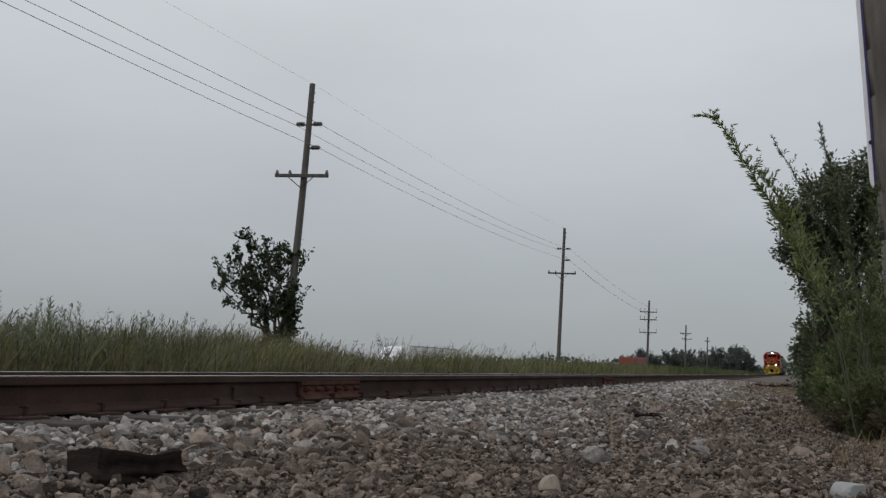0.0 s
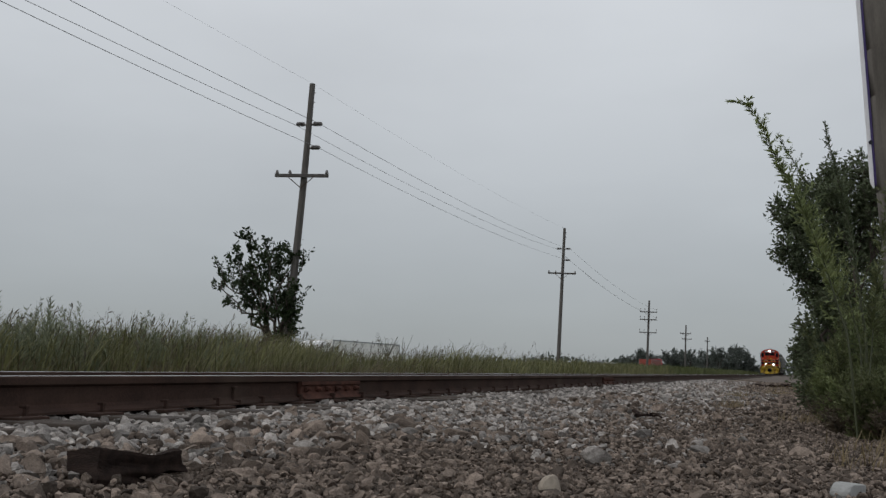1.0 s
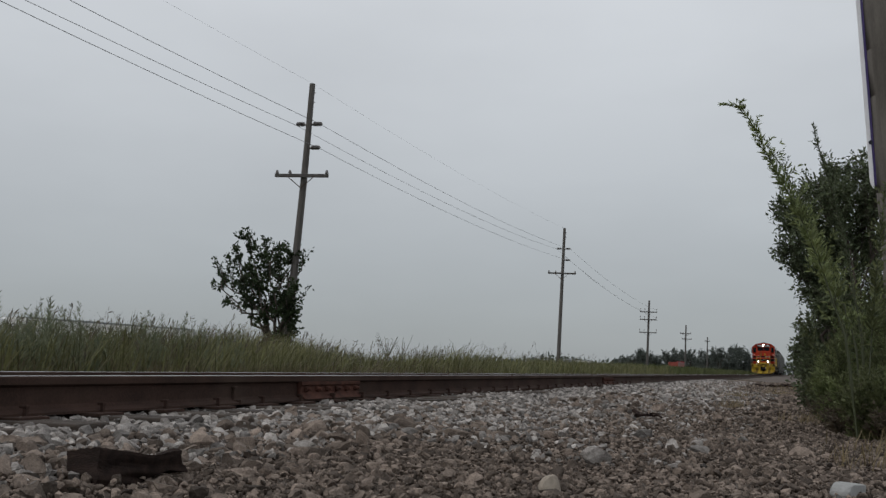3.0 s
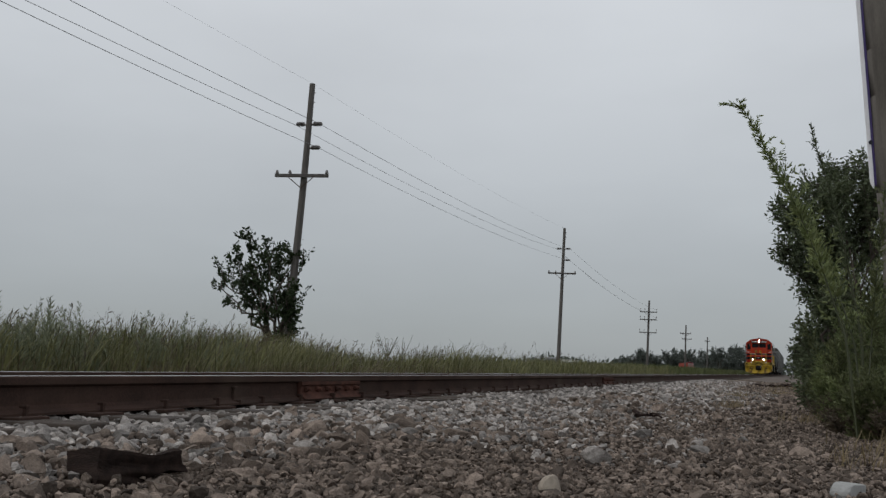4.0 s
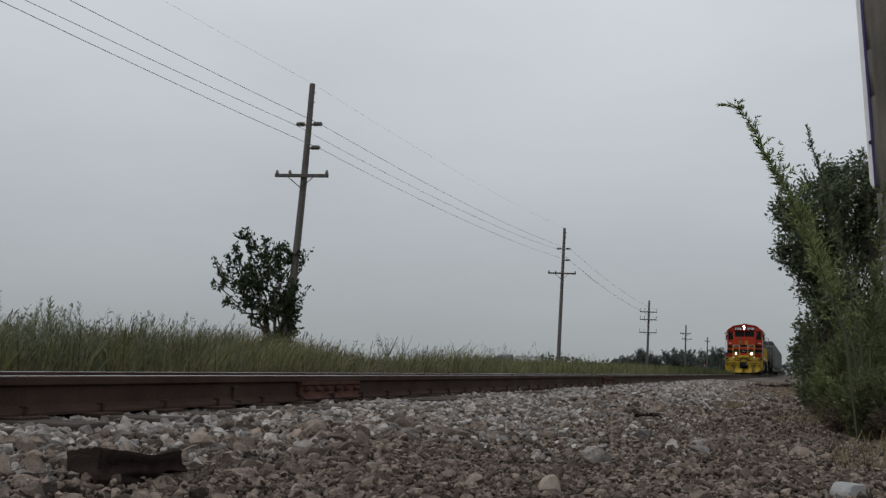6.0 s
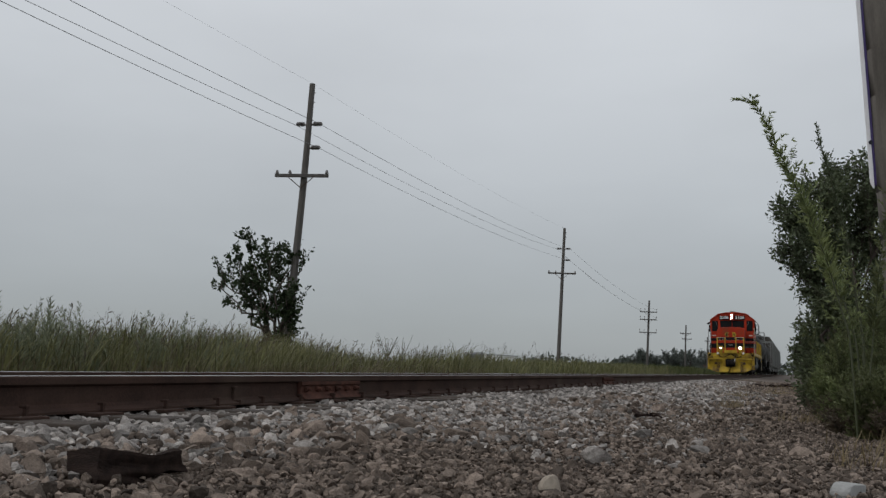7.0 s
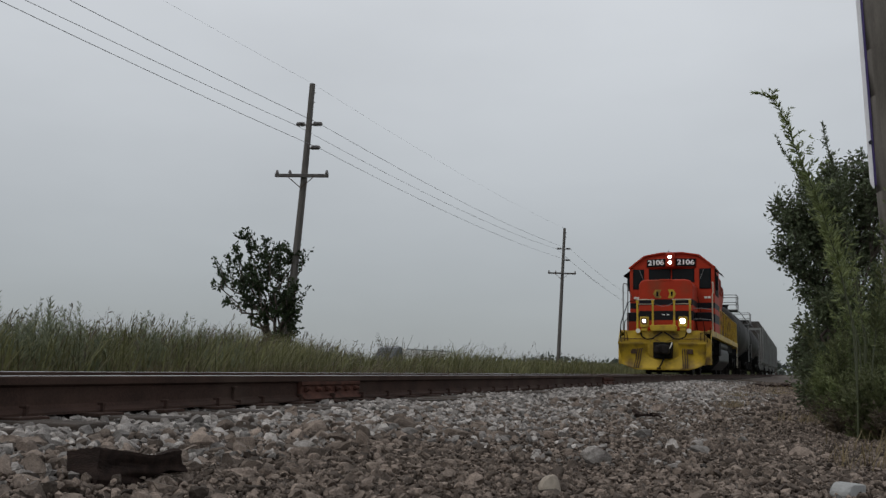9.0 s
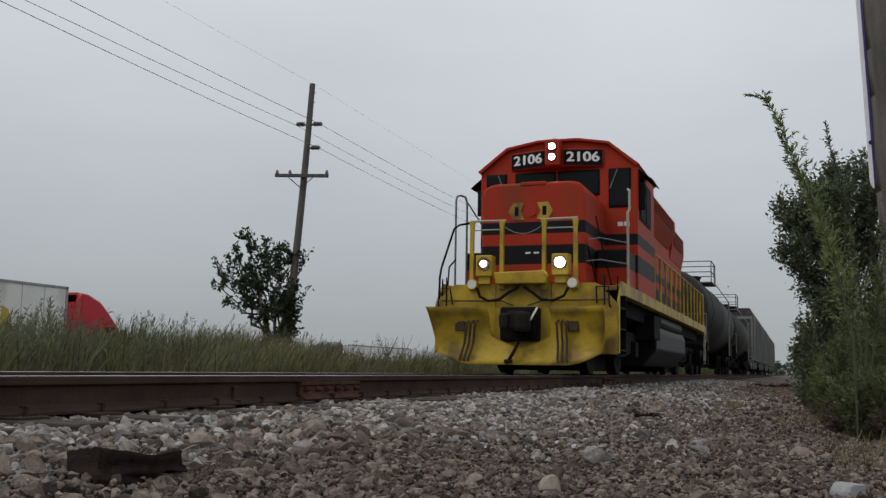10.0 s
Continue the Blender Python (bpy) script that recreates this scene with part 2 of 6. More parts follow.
xs = sorted({round(v, 3) for v in [p[0] for p in PROFILE] + list(np.arange(-9, 3, 0.2)) + list(np.arange(-30, -9, 1.0)) + [-2000, -900, -400, -200, -120, -80, 20, 35, 120, 300, 900, 2000]})
ys = [-4000, -1500, -500, -200, -80, -40, -20] + list(np.arange(-10, 16, 0.25)) + spaced(16, 4000, 0.5, 1.08)
gx, gy = np.meshgrid(xs, ys, indexing="ij")
gz = ground_z(gx, gy)
nx, ny = len(xs), len(ys)
idx = np.arange(nx * ny).reshape(nx, ny)
quads = np.stack([idx[:-1, :-1], idx[1:, :-1], idx[1:, 1:], idx[:-1, 1:]], -1).reshape(-1, 4)


def ground_material():
    mt = material("ground_soil_and_grass", (0.12, 0.09, 0.07), (0.062, 0.047, 0.037), rough=1.0, scale=6, fine=70, bump=0.6)
    n, l = mt.node_tree.nodes, mt.node_tree.links
    bs = n["Principled BSDF"]
    soil = bs.inputs["Base Color"].links[0].from_socket
    tc, sep = n.new("ShaderNodeTexCoord"), n.new("ShaderNodeSeparateXYZ")
    l.new(tc.outputs["Object"], sep.inputs[0])
    ns = n.new("ShaderNodeTexNoise")
    ns.inputs["Scale"].default_value, ns.inputs["Detail"].default_value = 1.1, 6
    l.new(tc.outputs["Object"], ns.inputs["Vector"])
    off = n.new("ShaderNodeMath")
    off.operation = "ADD"
    off.inputs[1].default_value = 2.9
    l.new(sep.outputs["X"], off.inputs[0])
    ab = n.new("ShaderNodeMath")
    ab.operation = "ABSOLUTE"
    l.new(off.outputs[0], ab.inputs[0])
    ad = n.new("ShaderNodeMath")
    ad.operation = "MULTIPLY_ADD"
    ad.inputs[1].default_value = 2.4
    l.new(ns.outputs[0], ad.inputs[0])
    l.new(ab.outputs[0], ad.inputs[2])
    rg = n.new("ShaderNodeMapRange")
    rg.inputs["From Min"].default_value, rg.inputs["From Max"].default_value = 4.6, 5.6
    l.new(ad.outputs[0], rg.inputs[0])
    gr = n.new("ShaderNodeMix")
    gr.data_type = "RGBA"
    gr.inputs[6].default_value, gr.inputs[7].default_value = (0.075, 0.085, 0.03, 1), (0.035, 0.05, 0.016, 1)
    n5 = n.new("ShaderNodeTexNoise")
    n5.inputs["Scale"].default_value, n5.inputs["Detail"].default_value = 0.25, 8
    l.new(tc.outputs["Object"], n5.inputs["Vector"])
    l.new(n5.outputs[0], gr.inputs["Factor"])
    mx = n.new("ShaderNodeMix")
    mx.data_type = "RGBA"
    l.new(rg.outputs[0], mx.inputs["Factor"])
    l.new(soil, mx.inputs[6])
    l.new(gr.outputs[2], mx.inputs[7])
    l.new(mx.outputs[2], bs.inputs["Base Color"])
    return mt


ground = raw("ground", np.stack([gx, gy, gz], -1).reshape(-1, 3), quads, ground_material(), True)
tagged(ground, "brown stony soil beside the track, green grassland beyond", "ground", kind="structure")

for x0, x1, z, lab in ((-33.8, -26.2, -0.88, "near carriageway of a grey asphalt highway"), (-49.5, -38.5, -1.5, "far carriageway of a grey asphalt highway")):
    bm = B()
    box(bm, x0, x1, -300, 1500, z - 0.3, z)
    r = tagged(finish("road", bm, M_asphalt), lab, "road", kind="structure")

# ---- track: two rails, ties, plates, spikes, joint bars ----
track = thing("railway_track", "single railway track with rusty rails on dark timber ties", "track", kind="structure")
RAIL_PROF = [(-0.075, -0.186), (0.075, -0.186), (0.075, -0.174), (0.02, -0.158), (0.009, -0.14), (0.009, -0.055), (0.037, -0.042), (0.037, -0.008), (0.03, -0.0015),
             (-0.03, -0.0015), (-0.037, -0.008), (-0.037, -0.042), (-0.009, -0.055), (-0.009, -0.14), (-0.02, -0.158), (-0.075, -0.174)]
for side in (1, -1):
    rx = TRACK + side * 0.7545
    bm = B()
    prism(bm, [(rx + u, v) for u, v in RAIL_PROF], -60, 1400)
    rail = part("rail", bm, M_rail, track, "rust-brown steel rail")
    bm = B()
    prism(bm, [(rx - 0.031, -0.003), (rx + 0.031, -0.003), (rx + 0.026, 0.0), (rx - 0.026, 0.0)], -60, 1400)
    part("rail_head", bm, M_railtop, rail, "polished running surface")

bm = B()
box(bm, -1.3, 1.3, -0.115, 0.115, -0.17, 0.0, 0.012)
tie_me = finish("tie", bm, M_tie).data
bpy.data.objects.remove(bpy.data.objects["tie"])
rng = random.Random(3)
for i in range(260):
    t = new("tie", tie_me)
    t.parent = track
    t.matrix_basis = pose(TRACK + rng.uniform(-0.03, 0.03), 0.35 + i * 0.53 + rng.uniform(-0.03, 0.03), -0.198 + rng.uniform(-0.004, 0.003), 0, 0, rng.uniform(-1.2, 1.2))
back = random.Random(31)
for i in range(1, 24):
    t = new("tie", tie_me)
    t.parent = track
    t.matrix_basis = pose(TRACK + back.uniform(-0.03, 0.03), 0.35 - i * 0.53 + back.uniform(-0.03, 0.03), -0.199, 0, 0, back.uniform(-1.2, 1.2))
bm = B()
box(bm, -0.18, 0.18, -0.095, 0.095, 0, 0.016, 0.003)
plate_me = finish("tie_plate", bm, M_rail).data
bpy.data.objects.remove(bpy.data.objects["tie_plate"])
bm = B()
box(bm, -0.009, 0.009, -0.009, 0.009, -0.05, 0.03)
box(bm, -0.03, 0.012, -0.013, 0.013, 0.03, 0.045, 0.004)
spike_me = finish("spike", bm, M_rail).data
bpy.data.objects.remove(bpy.data.objects["spike"])
for i in range(40):
    y = 0.35 + i * 0.53
    p = new("tie_plate", plate_me)
    p.parent, p.matrix_basis = track, pose(TRACK + 0.7545, y, -0.2)
    for dy in (0.04,):
        s = new("spike", spike_me)
        s.parent, s.matrix_basis = track, pose(TRACK + 0.7545 + 0.088, y + dy, -0.178, 0, rng.uniform(-5, 5), rng.uniform(-8, 8))
# rail joint with two angle bars and bolts; a rail anchor
jx = TRACK + 0.7545
for y0 in (6.8, 18.7):
    bm = B()
    prism(bm, [(jx + 0.012, -0.050), (jx + 0.052, -0.044), (jx + 0.052, -0.07), (jx + 0.038, -0.08), (jx + 0.036, -0.125), (jx + 0.058, -0.15), (jx + 0.085, -0.172), (jx + 0.012, -0.155)], y0 - 0.5, y0 + 0.5, bevel=0.003)
    bar = part("joint_bar", bm, M_joint, track, "bolted steel joint bar on the rail")
    for k in range(6):
        bm = B()
        yy = y0 - 0.42 + k * 0.168
        rod(bm, (jx + 0.03, yy, -0.1), (jx + 0.062, yy, -0.1), 0.021, n=6)
        rod(bm, (jx + 0.062, yy, -0.1), (jx + 0.085, yy, -0.1), 0.012, n=6)
        part("bolt", bm, M_joint, bar)
for y0 in (5.44,):
    bm = B()
    box(bm, jx + 0.012, jx + 0.03, y0 - 0.014, y0 + 0.014, -0.16, -0.075, 0.004)
    box(bm, jx + 0.012, jx + 0.085, y0 - 0.014, y0 + 0.014, -0.185, -0.155, 0.004)
    box(bm, jx + 0.01, jx + 0.04, y0 - 0.025, y0 + 0.02, -0.08, -0.07, 0.002)
    part("rail_anchor", bm, M_rail, track)

# ---- utility poles and wires ----
def utility_pole(x, y, top, lean, arms, brackets, r0=0.155, r1=0.105, tall_pins=False, label="weathered grey wooden utility pole leaning beside the track", bend=0.0):
    """arms: (height, half length, offset); brackets: (height, from, to)."""
    base = -0.35
    e = thing("utility_pole", label, "utility pole", group="line of utility poles")
    slope = lean / (top - 1.05)
    e.matrix_basis = pose(x - 1.05 * slope, y, 0, 0, math.degrees(math.atan(slope)), 0)
    cx = lambda z: -bend * max(0.0, 1 - z / (top * 0.72)) ** 1.3
    bm = B()
    n = 9
    for k in range(n):
        za, zb = base + (top - base) * k / n, base + (top - base) * (k + 1) / n
        rod(bm, (cx(za), 0, za), (cx(zb), 0, zb), r0 + (r1 - r0) * k / n, r0 + (r1 - r0) * (k + 1) / n, 14)
    bmesh.ops.remove_doubles(bm, verts=bm.verts, dist=0.002)
    part("shaft", bm, M_pole, e)
    ends = []
    for z, half, off in arms:
        bm = B()
        box(bm, cx(z) + off - half, cx(z) + off + half, -r0 - 0.11, -r0 + 0.0, z - 0.06, z + 0.06, 0.008)
        arm = part("crossarm", bm, M_arm, e, "grey timber crossarm")
        for sgn in (-1, 1):
            bm = B()
            rod(bm, (cx(z) + off + sgn * min(0.55, half * 0.6), -r0 - 0.12, z - 0.04), (cx(z - 0.45), -r0 - 0.02, z - 0.45), 0.016)
            part("brace", bm, M_brown, arm)
            pins = (half - 0.06,) if sgn > 0 else (half - 0.06, half * 0.45)
            for px in pins:
                bm = B()
                q = cx(z) + off + sgn * px
                hgt = 0.42 if tall_pins else 0.2
                rod(bm, (q, -r0 - 0.055, z + 0.05), (q, -r0 - 0.055, z + hgt - 0.12), 0.018)
                rod(bm, (q, -r0 - 0.055, z + hgt - 0.12), (q, -r0 - 0.055, z + hgt - 0.04), 0.07, 0.05, 10)
                rod(bm, (q, -r0 - 0.055, z + hgt - 0.04), (q, -r0 - 0.055, z + hgt), 0.045, 0.035, 10)
                part("insulator", bm, M_insul, arm, "glazed pin insulator")
    for z, a, b in brackets:
        bm = B()
        rod(bm, (cx(z) + a * 0.15, 0, z - 0.06), (cx(z) + b * 0.4, 0, z), 0.05, 0.04)
        for k in range(5):
            q0 = b * (0.4 + 0.12 * k)
            rod(bm, (cx(z) + q0, 0, z), (cx(z) + q0 + b * 0.06, 0, z), 0.09, 0.07, 10)
            rod(bm, (cx(z) + q0 + b * 0.06, 0, z), (cx(z) + q0 + b * 0.12, 0, z), 0.045, 0.045, 10)
        part("post_insulator", bm, M_insul, e, "horizontal post insulator")
    for z in (top - 0.35, top - 0.7):
        bm = B()
        rod(bm, (cx(z) + r1 * 0.5, -0.02, z), (cx(z) + r1 + 0.07, -0.02, z), 0.02)
        part("pole_bolt", bm, M_insul, e)
    bm = B()
    rod(bm, (cx(0) + r0 + 0.008, -0.05, 0), (cx(top - 0.2) + r1 + 0.008, -0.05, top - 0.2), 0.008, n=5)
    part("ground_wire", bm, M_wire, e)
    return [tuple(e.matrix_basis @ Vector((b, 0, z - 0.04))) for z, a, b in brackets]


BR = lambda z: [(z, 0, -0.52), (z, 0, 0.54), (z - 0.88, 0, 0.54)]
POLES = [(-17.0, -11.5, 10.5, 0.49, [(7.0, 1.08, 0)], [(9.2, 0, -0.52), (9.35, 0, 0.54), (8.75, 0, 0.54)], False), (-17.07, 30.75, 10.47, 0.56, [(6.98, 1.08, 0)], BR(8.95), False),
         (-17.0, 72.5, 11.06, 0.48, [(7.52, 1.09, 0)], BR(9.46), False)]
hooks = [utility_pole(*p[:6], tall_pins=p[6], bend=0.16 if k == 1 else 0.0) for k, p in enumerate(POLES)]
far_label = "distant weathered wooden utility pole with three crossarms"
utility_pole(-17.0, 119.7, 8.85, 0.33, [(7.42, 1.03, 0), (6.48, 1.03, 0), (4.9, 1.06, 0)], [], tall_pins=True, label=far_label)
utility_pole(-17.0, 163.0, 7.85, 0.25, [(6.5, 0.9, 0), (5.6, 0.8, 0.2)], [], label="distant weathered wooden utility pole above the grass")
utility_pole(-17.0, 205.2, 7.45, 0.2, [(6.6, 0.5, 0)], [], label="distant weathered wooden utility pole above the grass")
hooks.append([(-17.6, 119.7, 7.6), (-15.75, 119.7, 7.6), (-15.75, 119.7, 6.7)])


def wire(a, b, sag, r):
    bm = B()
    pts = []
    for k in range(25):
        f = k / 24
        p = Vector(a).lerp(Vector(b), f)
        p.z -= sag * 4 * f * (1 - f)
        pts.append(p)
    tube(bm, pts, r, 5)
    tagged(finish("overhead_wire", bm, M_wire), "thin dark overhead wire strung between utility poles", "wire", group="overhead wires")


for i in range(3):
    for a, b in zip(hooks[i], hooks[i + 1]):
        wire(a, b, 0.38 if i < 2 else 0.5, 0.0085 if i == 0 else 0.0075)
for a, b in zip(POLES[:2], POLES[1:]):
    wire((a[0] + a[3], a[1], a[2]), (b[0] + b[3], b[1], b[2]), 0.3, 0.0026)

# ---- the train: each vehicle's space has its front at y = 0, y pointing to the rear, z = 0 at the rail head ----
def arc(cx, cz, r, a0, a1, n):
    return [(cx + r * math.cos(radians(a0 + (a1 - a0) * k / n)), cz + r * math.sin(radians(a0 + (a1 - a0) * k / n))) for k in range(n + 1)]


def wheelset(parent, y, r=0.51):
    bm = B()
    for s in (-1, 1):
        rod(bm, (s * 0.70, 0, 0), (s * 0.82, 0, 0), r, r * 0.985, 32)
        rod(bm, (s * 0.67, 0, 0), (s * 0.70, 0, 0), r + 0.028, r + 0.028, 32)
        rod(bm, (s * 0.82, 0, 0), (s * 0.90, 0, 0), 0.13, 0.11, 16)
        for k in range(6):
            a = radians(60 * k)
            rod(bm, (s * 0.82, 0.3 * math.cos(a), 0.3 * math.sin(a)), (s * 0.83, 0.3 * math.cos(a), 0.3 * math.sin(a)), 0.05, 0.05, 8)
    rod(bm, (-0.75, 0, 0), (0.75, 0, 0), 0.09, n=12)
    w = part("wheelset", bm, M_steel, parent, "dark steel wheels on an axle")
    w.matrix_basis = pose(0, y, r)
    return w


def bogie(parent, y, base, kind="loco"):
    bm = B()
    for s in (-1, 1):
        prism(bm, [(y - base / 2 - 0.45, 0.62), (y - base / 2 - 0.2, 0.42), (y - base / 2 + 0.35, 0.45), (y - 0.45, 0.34), (y + 0.45, 0.34), (y + base / 2 - 0.35, 0.45),
                   (y + base / 2 + 0.2, 0.42), (y + base / 2 + 0.45, 0.62), (y + base / 2 + 0.4, 0.86), (y - base / 2 - 0.4, 0.86)], s * 0.96, s * 1.12, "x", 0.02)
        for yy in (y - base / 2, y + base / 2):
            box(bm, min(s * 1.1, s * 1.22), max(s * 1.1, s * 1.22), yy - 0.17, yy + 0.17, 0.36, 0.68, 0.03)
        for yy in (y - 0.35, y, y + 0.35):
            rod(bm, (s * 1.07, yy, 0.4), (s * 1.07, yy, 0.78), 0.11, n=10)
    box(bm, -1.0, 1.0, y - 0.35, y + 0.35, 0.5, 0.95, 0.02)
    part("truck_frame", bm, M_black, parent, "black cast steel truck frame")
    return [wheelset(parent, yy, 0.51 if kind == "loco" else 0.457) for yy in (y - base / 2, y + base / 2)]


def railing(parent, pts, r=0.02, mat=None, name="handrail", label=""):
    bm = B()
    tube(bm, pts, r, 8)
    for p in pts[1:-1]:
        bmesh.ops.create_icosphere(bm, subdivisions=1, radius=r, matrix=Matrix.Translation(p))
    return part(name, bm, mat or M_yellow, parent, label)


def digits(parent, text, x, z, y, size, rz, mat):
    cu = bpy.data.curves.new("number", "FONT")
    cu.body, cu.size, cu.align_x, cu.align_y, cu.extrude, cu.offset = text, size, "CENTER", "CENTER", 0.003, 0.0
    tmp = new("number", cu)
    dg = bpy.context.evaluated_depsgraph_get()
    me = bpy.data.meshes.new_from_object(tmp.evaluated_get(dg))
    bpy.data.objects.remove(tmp)
    # thicken the strokes: the same outlines set a few millimetres apart
    bm = B()
    for dx, dz in ((-0.009, 0), (0.009, 0), (0, 0.006), (0, -0.006)):
        k = len(bm.verts)
        bm.from_mesh(me)
        bm.verts.ensure_lookup_table()
        for v in bm.verts[k:]:
            v.co += Vector((dx, dz, 0.0004 * len(bm.verts) / 400))
    bm.to_mesh(me)
    bm.free()
    me.materials.clear()
    me.materials.append(mat)
    ob = new("lettering", me)
    ob.parent = parent
    ob.matrix_basis = pose(x, y, z, 0, 0, rz) @ pose(0, 0, 0, 90, 0, 0) @ Matrix.Diagonal((1.16, 0.95, 1, 1))
    return tagged(ob, "white painted digits")


def locomotive():
    e = thing("locomotive", "orange and black diesel locomotive with yellow snowplough and lit headlights", "locomotive")
    # plough: curved blade with a notch for the coupler
    for s in (-1, 1):
        bm = B()
        rows = []
        for k in range(11):
            f = k / 10
            z = 1.08 - f * 0.93
            bowl = 0.22 * max(0.0, 1 - (2 * f - 1) ** 2) ** 0.7 - 0.08 * f
            xo = 1.47 - 0.10 * f ** 1.5
            xi = 0.52 if f < 0.44 else max(0.0, 0.52 * (1 - ((f - 0.44) / 0.2) ** 2) ** 0.5) if f < 0.64 else 0.0
            row = []
            for j in range(9):
                g = j / 8
                x = xi + (xo - xi) * g
                lift = 0.19 * max(0, (g - 0.6) / 0.4) ** 1.6 * f ** 3
                row.append((s * x, bowl * (1 - 0.35 * g) - 0.38 * (x / 1.47) ** 2.2 * (1 - f) ** 1.1, z + lift))
            rows.append(row)
        vf = [[bm.verts.new(p) for p in r] for r in rows]
        vb = [[bm.verts.new((p[0], p[1] + 0.025, p[2])) for p in r] for r in rows]
        for g in (vf, vb):
            for a, b in zip(g[:-1], g[1:]):
                for j in range(8):
                    bm.faces.new((a[j], a[j + 1], b[j + 1], b[j]))
        ring = lambda g: [r[0] for r in g] + g[-1][1:] + [r[-1] for r in g[-2::-1]] + g[0][-2:0:-1]
        ra, rb = ring(vf), ring(vb)
        for i in range(len(ra)):
            bm.faces.new((ra[i], ra[(i + 1) % len(ra)], rb[(i + 1) % len(ra)], rb[i]))
        blade = part("plough_blade", bm, M_yellow, e, "curved yellow steel plough blade", smooth=True)
        # footholds: dark bars and a bracket on the blade
        lean, x0 = (0.13, -0.84) if s < 0 else (-0.02, 0.74)
        for k in range(3):
            bm = B()
            x = x0 + (k - 1) * 0.075
            tube(bm, [(x + lean * 0.5, 0.08, 0.87), (x + lean * 0.4, -0.05, 0.83), (x, 0.02, 0.5), (x - lean * 0.5, -0.05, 0.22), (x - lean * 0.5, 0.03, 0.19)], 0.02, 6)
            part("step_bar", bm, M_brown, blade, "rusty brown step bar")
        bm = B()
        bx = -1.0 if s < 0 else 0.91
        box(bm, bx - 0.085, bx + 0.085, 0.0, 0.14, 0.70, 0.86, 0.012)
        part("step_bracket", bm, M_brown, blade)
        bm = B()
        box(bm, x0 - 0.13, x0 + 0.13, 0.03, 0.10, 0.16, 0.20, 0.008)
        part("step_bracket", bm, M_brown, blade)
        # pilot plate, end platform, corner step well
        bm = B()
        prism(bm, [(s * 0.48, 0.34), (s * 1.56, 0.34), (s * 1.56, 1.16), (s * 1.46, 1.28), (s * 1.22, 1.5), (s * 0.48, 1.5)], 0.33, 0.38, "y", 0.008)
        part("pilot_plate", bm, M_yellow, e)
        bm = B()
        box(bm, min(s * 1.0, s * 1.57), max(s * 1.0, s * 1.57), 0.38, 1.15, 0.40, 0.43)
        box(bm, min(s * 1.0, s * 1.57), max(s * 1.0, s * 1.57), 0.5, 1.15, 0.75, 0.78)
        box(bm, min(s * 1.0, s * 1.57), max(s * 1.0, s * 1.57), 0.6, 1.15, 1.1, 1.13)
        box(bm, min(s * 1.0, s * 1.57), max(s * 1.0, s * 1.57), 1.15, 1.18, 0.36, 1.5)
        part("step_well", bm, M_black, e, "black boarding steps")
        bm = B()
        prism(bm, [(0.38, 0.36), (0.52, 0.36), (0.54, 1.3), (1.15, 1.34), (1.15, 1.55), (0.7, 1.55), (0.62, 1.44), (0.38, 1.2)], s * 1.553, s * 1.577, "x")
        part("step_side", bm, M_yellow, e)
        for gx, gy in ((1.36, 0.36), (1.53, 0.62)):
            bm = B()
            tube(bm, [(s * gx, gy, 1.1), (s * gx, gy - 0.03, 1.16), (s * gx, gy - 0.03, 1.62)], 0.014, 6)
            part("grab_iron", bm, M_black, e)
        # ditch light and marker lamp
        bm = B()
        box(bm, s * 0.655 - 0.145, s * 0.655 + 0.145, 0.2, 0.42, 1.62, 1.98, 0.02)
        box(bm, s * 0.655 - 0.10, s * 0.655 + 0.10, 0.25, 0.40, 1.5, 1.62)
        d = part("ditch_light", bm, M_yellow, e, "yellow boxed ditch light, lit")
        bm = B()
        rod(bm, (s * 0.655, 0.185, 1.83), (s * 0.655, 0.21, 1.83), 0.115, n=20)
        ring_o = part("bezel", bm, M_brown, d)
        bm = B()
        rod(bm, (s * 0.655, 0.165, 1.83), (s * 0.655, 0.184, 1.83), 0.05 if s < 0 else 0.085, n=20)
        part("lens", bm, M_lit, d, "glowing white lens")
        bm = B()
        rod(bm, (s * 0.86, 0.2, 1.49), (s * 0.86, 0.34, 1.49), 0.09, n=20)
        lamp = part("marker_lamp", bm, M_yellow, e)
        bm = B()
        rod(bm, (s * 0.86, 0.185, 1.49), (s * 0.86, 0.199, 1.49), 0.078, n=20)
        part("lens", bm, M_dim, lamp, "unlit clear lens")
        # front railing: a gate shape each side of the middle
        bm = B()
        for px in (0.365, 0.895):
            bm = B()
            prism(bm, [(s * px - 0.036, 1.42), (s * px + 0.036, 1.42), (s * px + 0.030, 2.42), (s * px + 0.05, 2.56), (s * px - 0.05, 2.56), (s * px - 0.030, 2.42)], 0.265, 0.328, "y", 0.006)
            part("rail_post", bm, M_yellow, e)
            bm = B()
            box(bm, s * px - 0.055, s * px + 0.055, 0.255, 0.33, 1.40, 1.52, 0.01)
            part("post_foot", bm, M_yellow, e)
        railing(e, [(s * 0.30, 0.295, 2.57), (s * 0.93, 0.295, 2.575)], 0.020, M_pale_rail)
        railing(e, [(s * 0.365, 0.295, 2.42), (s * 0.895, 0.295, 2.42)], 0.012, M_pale_rail)
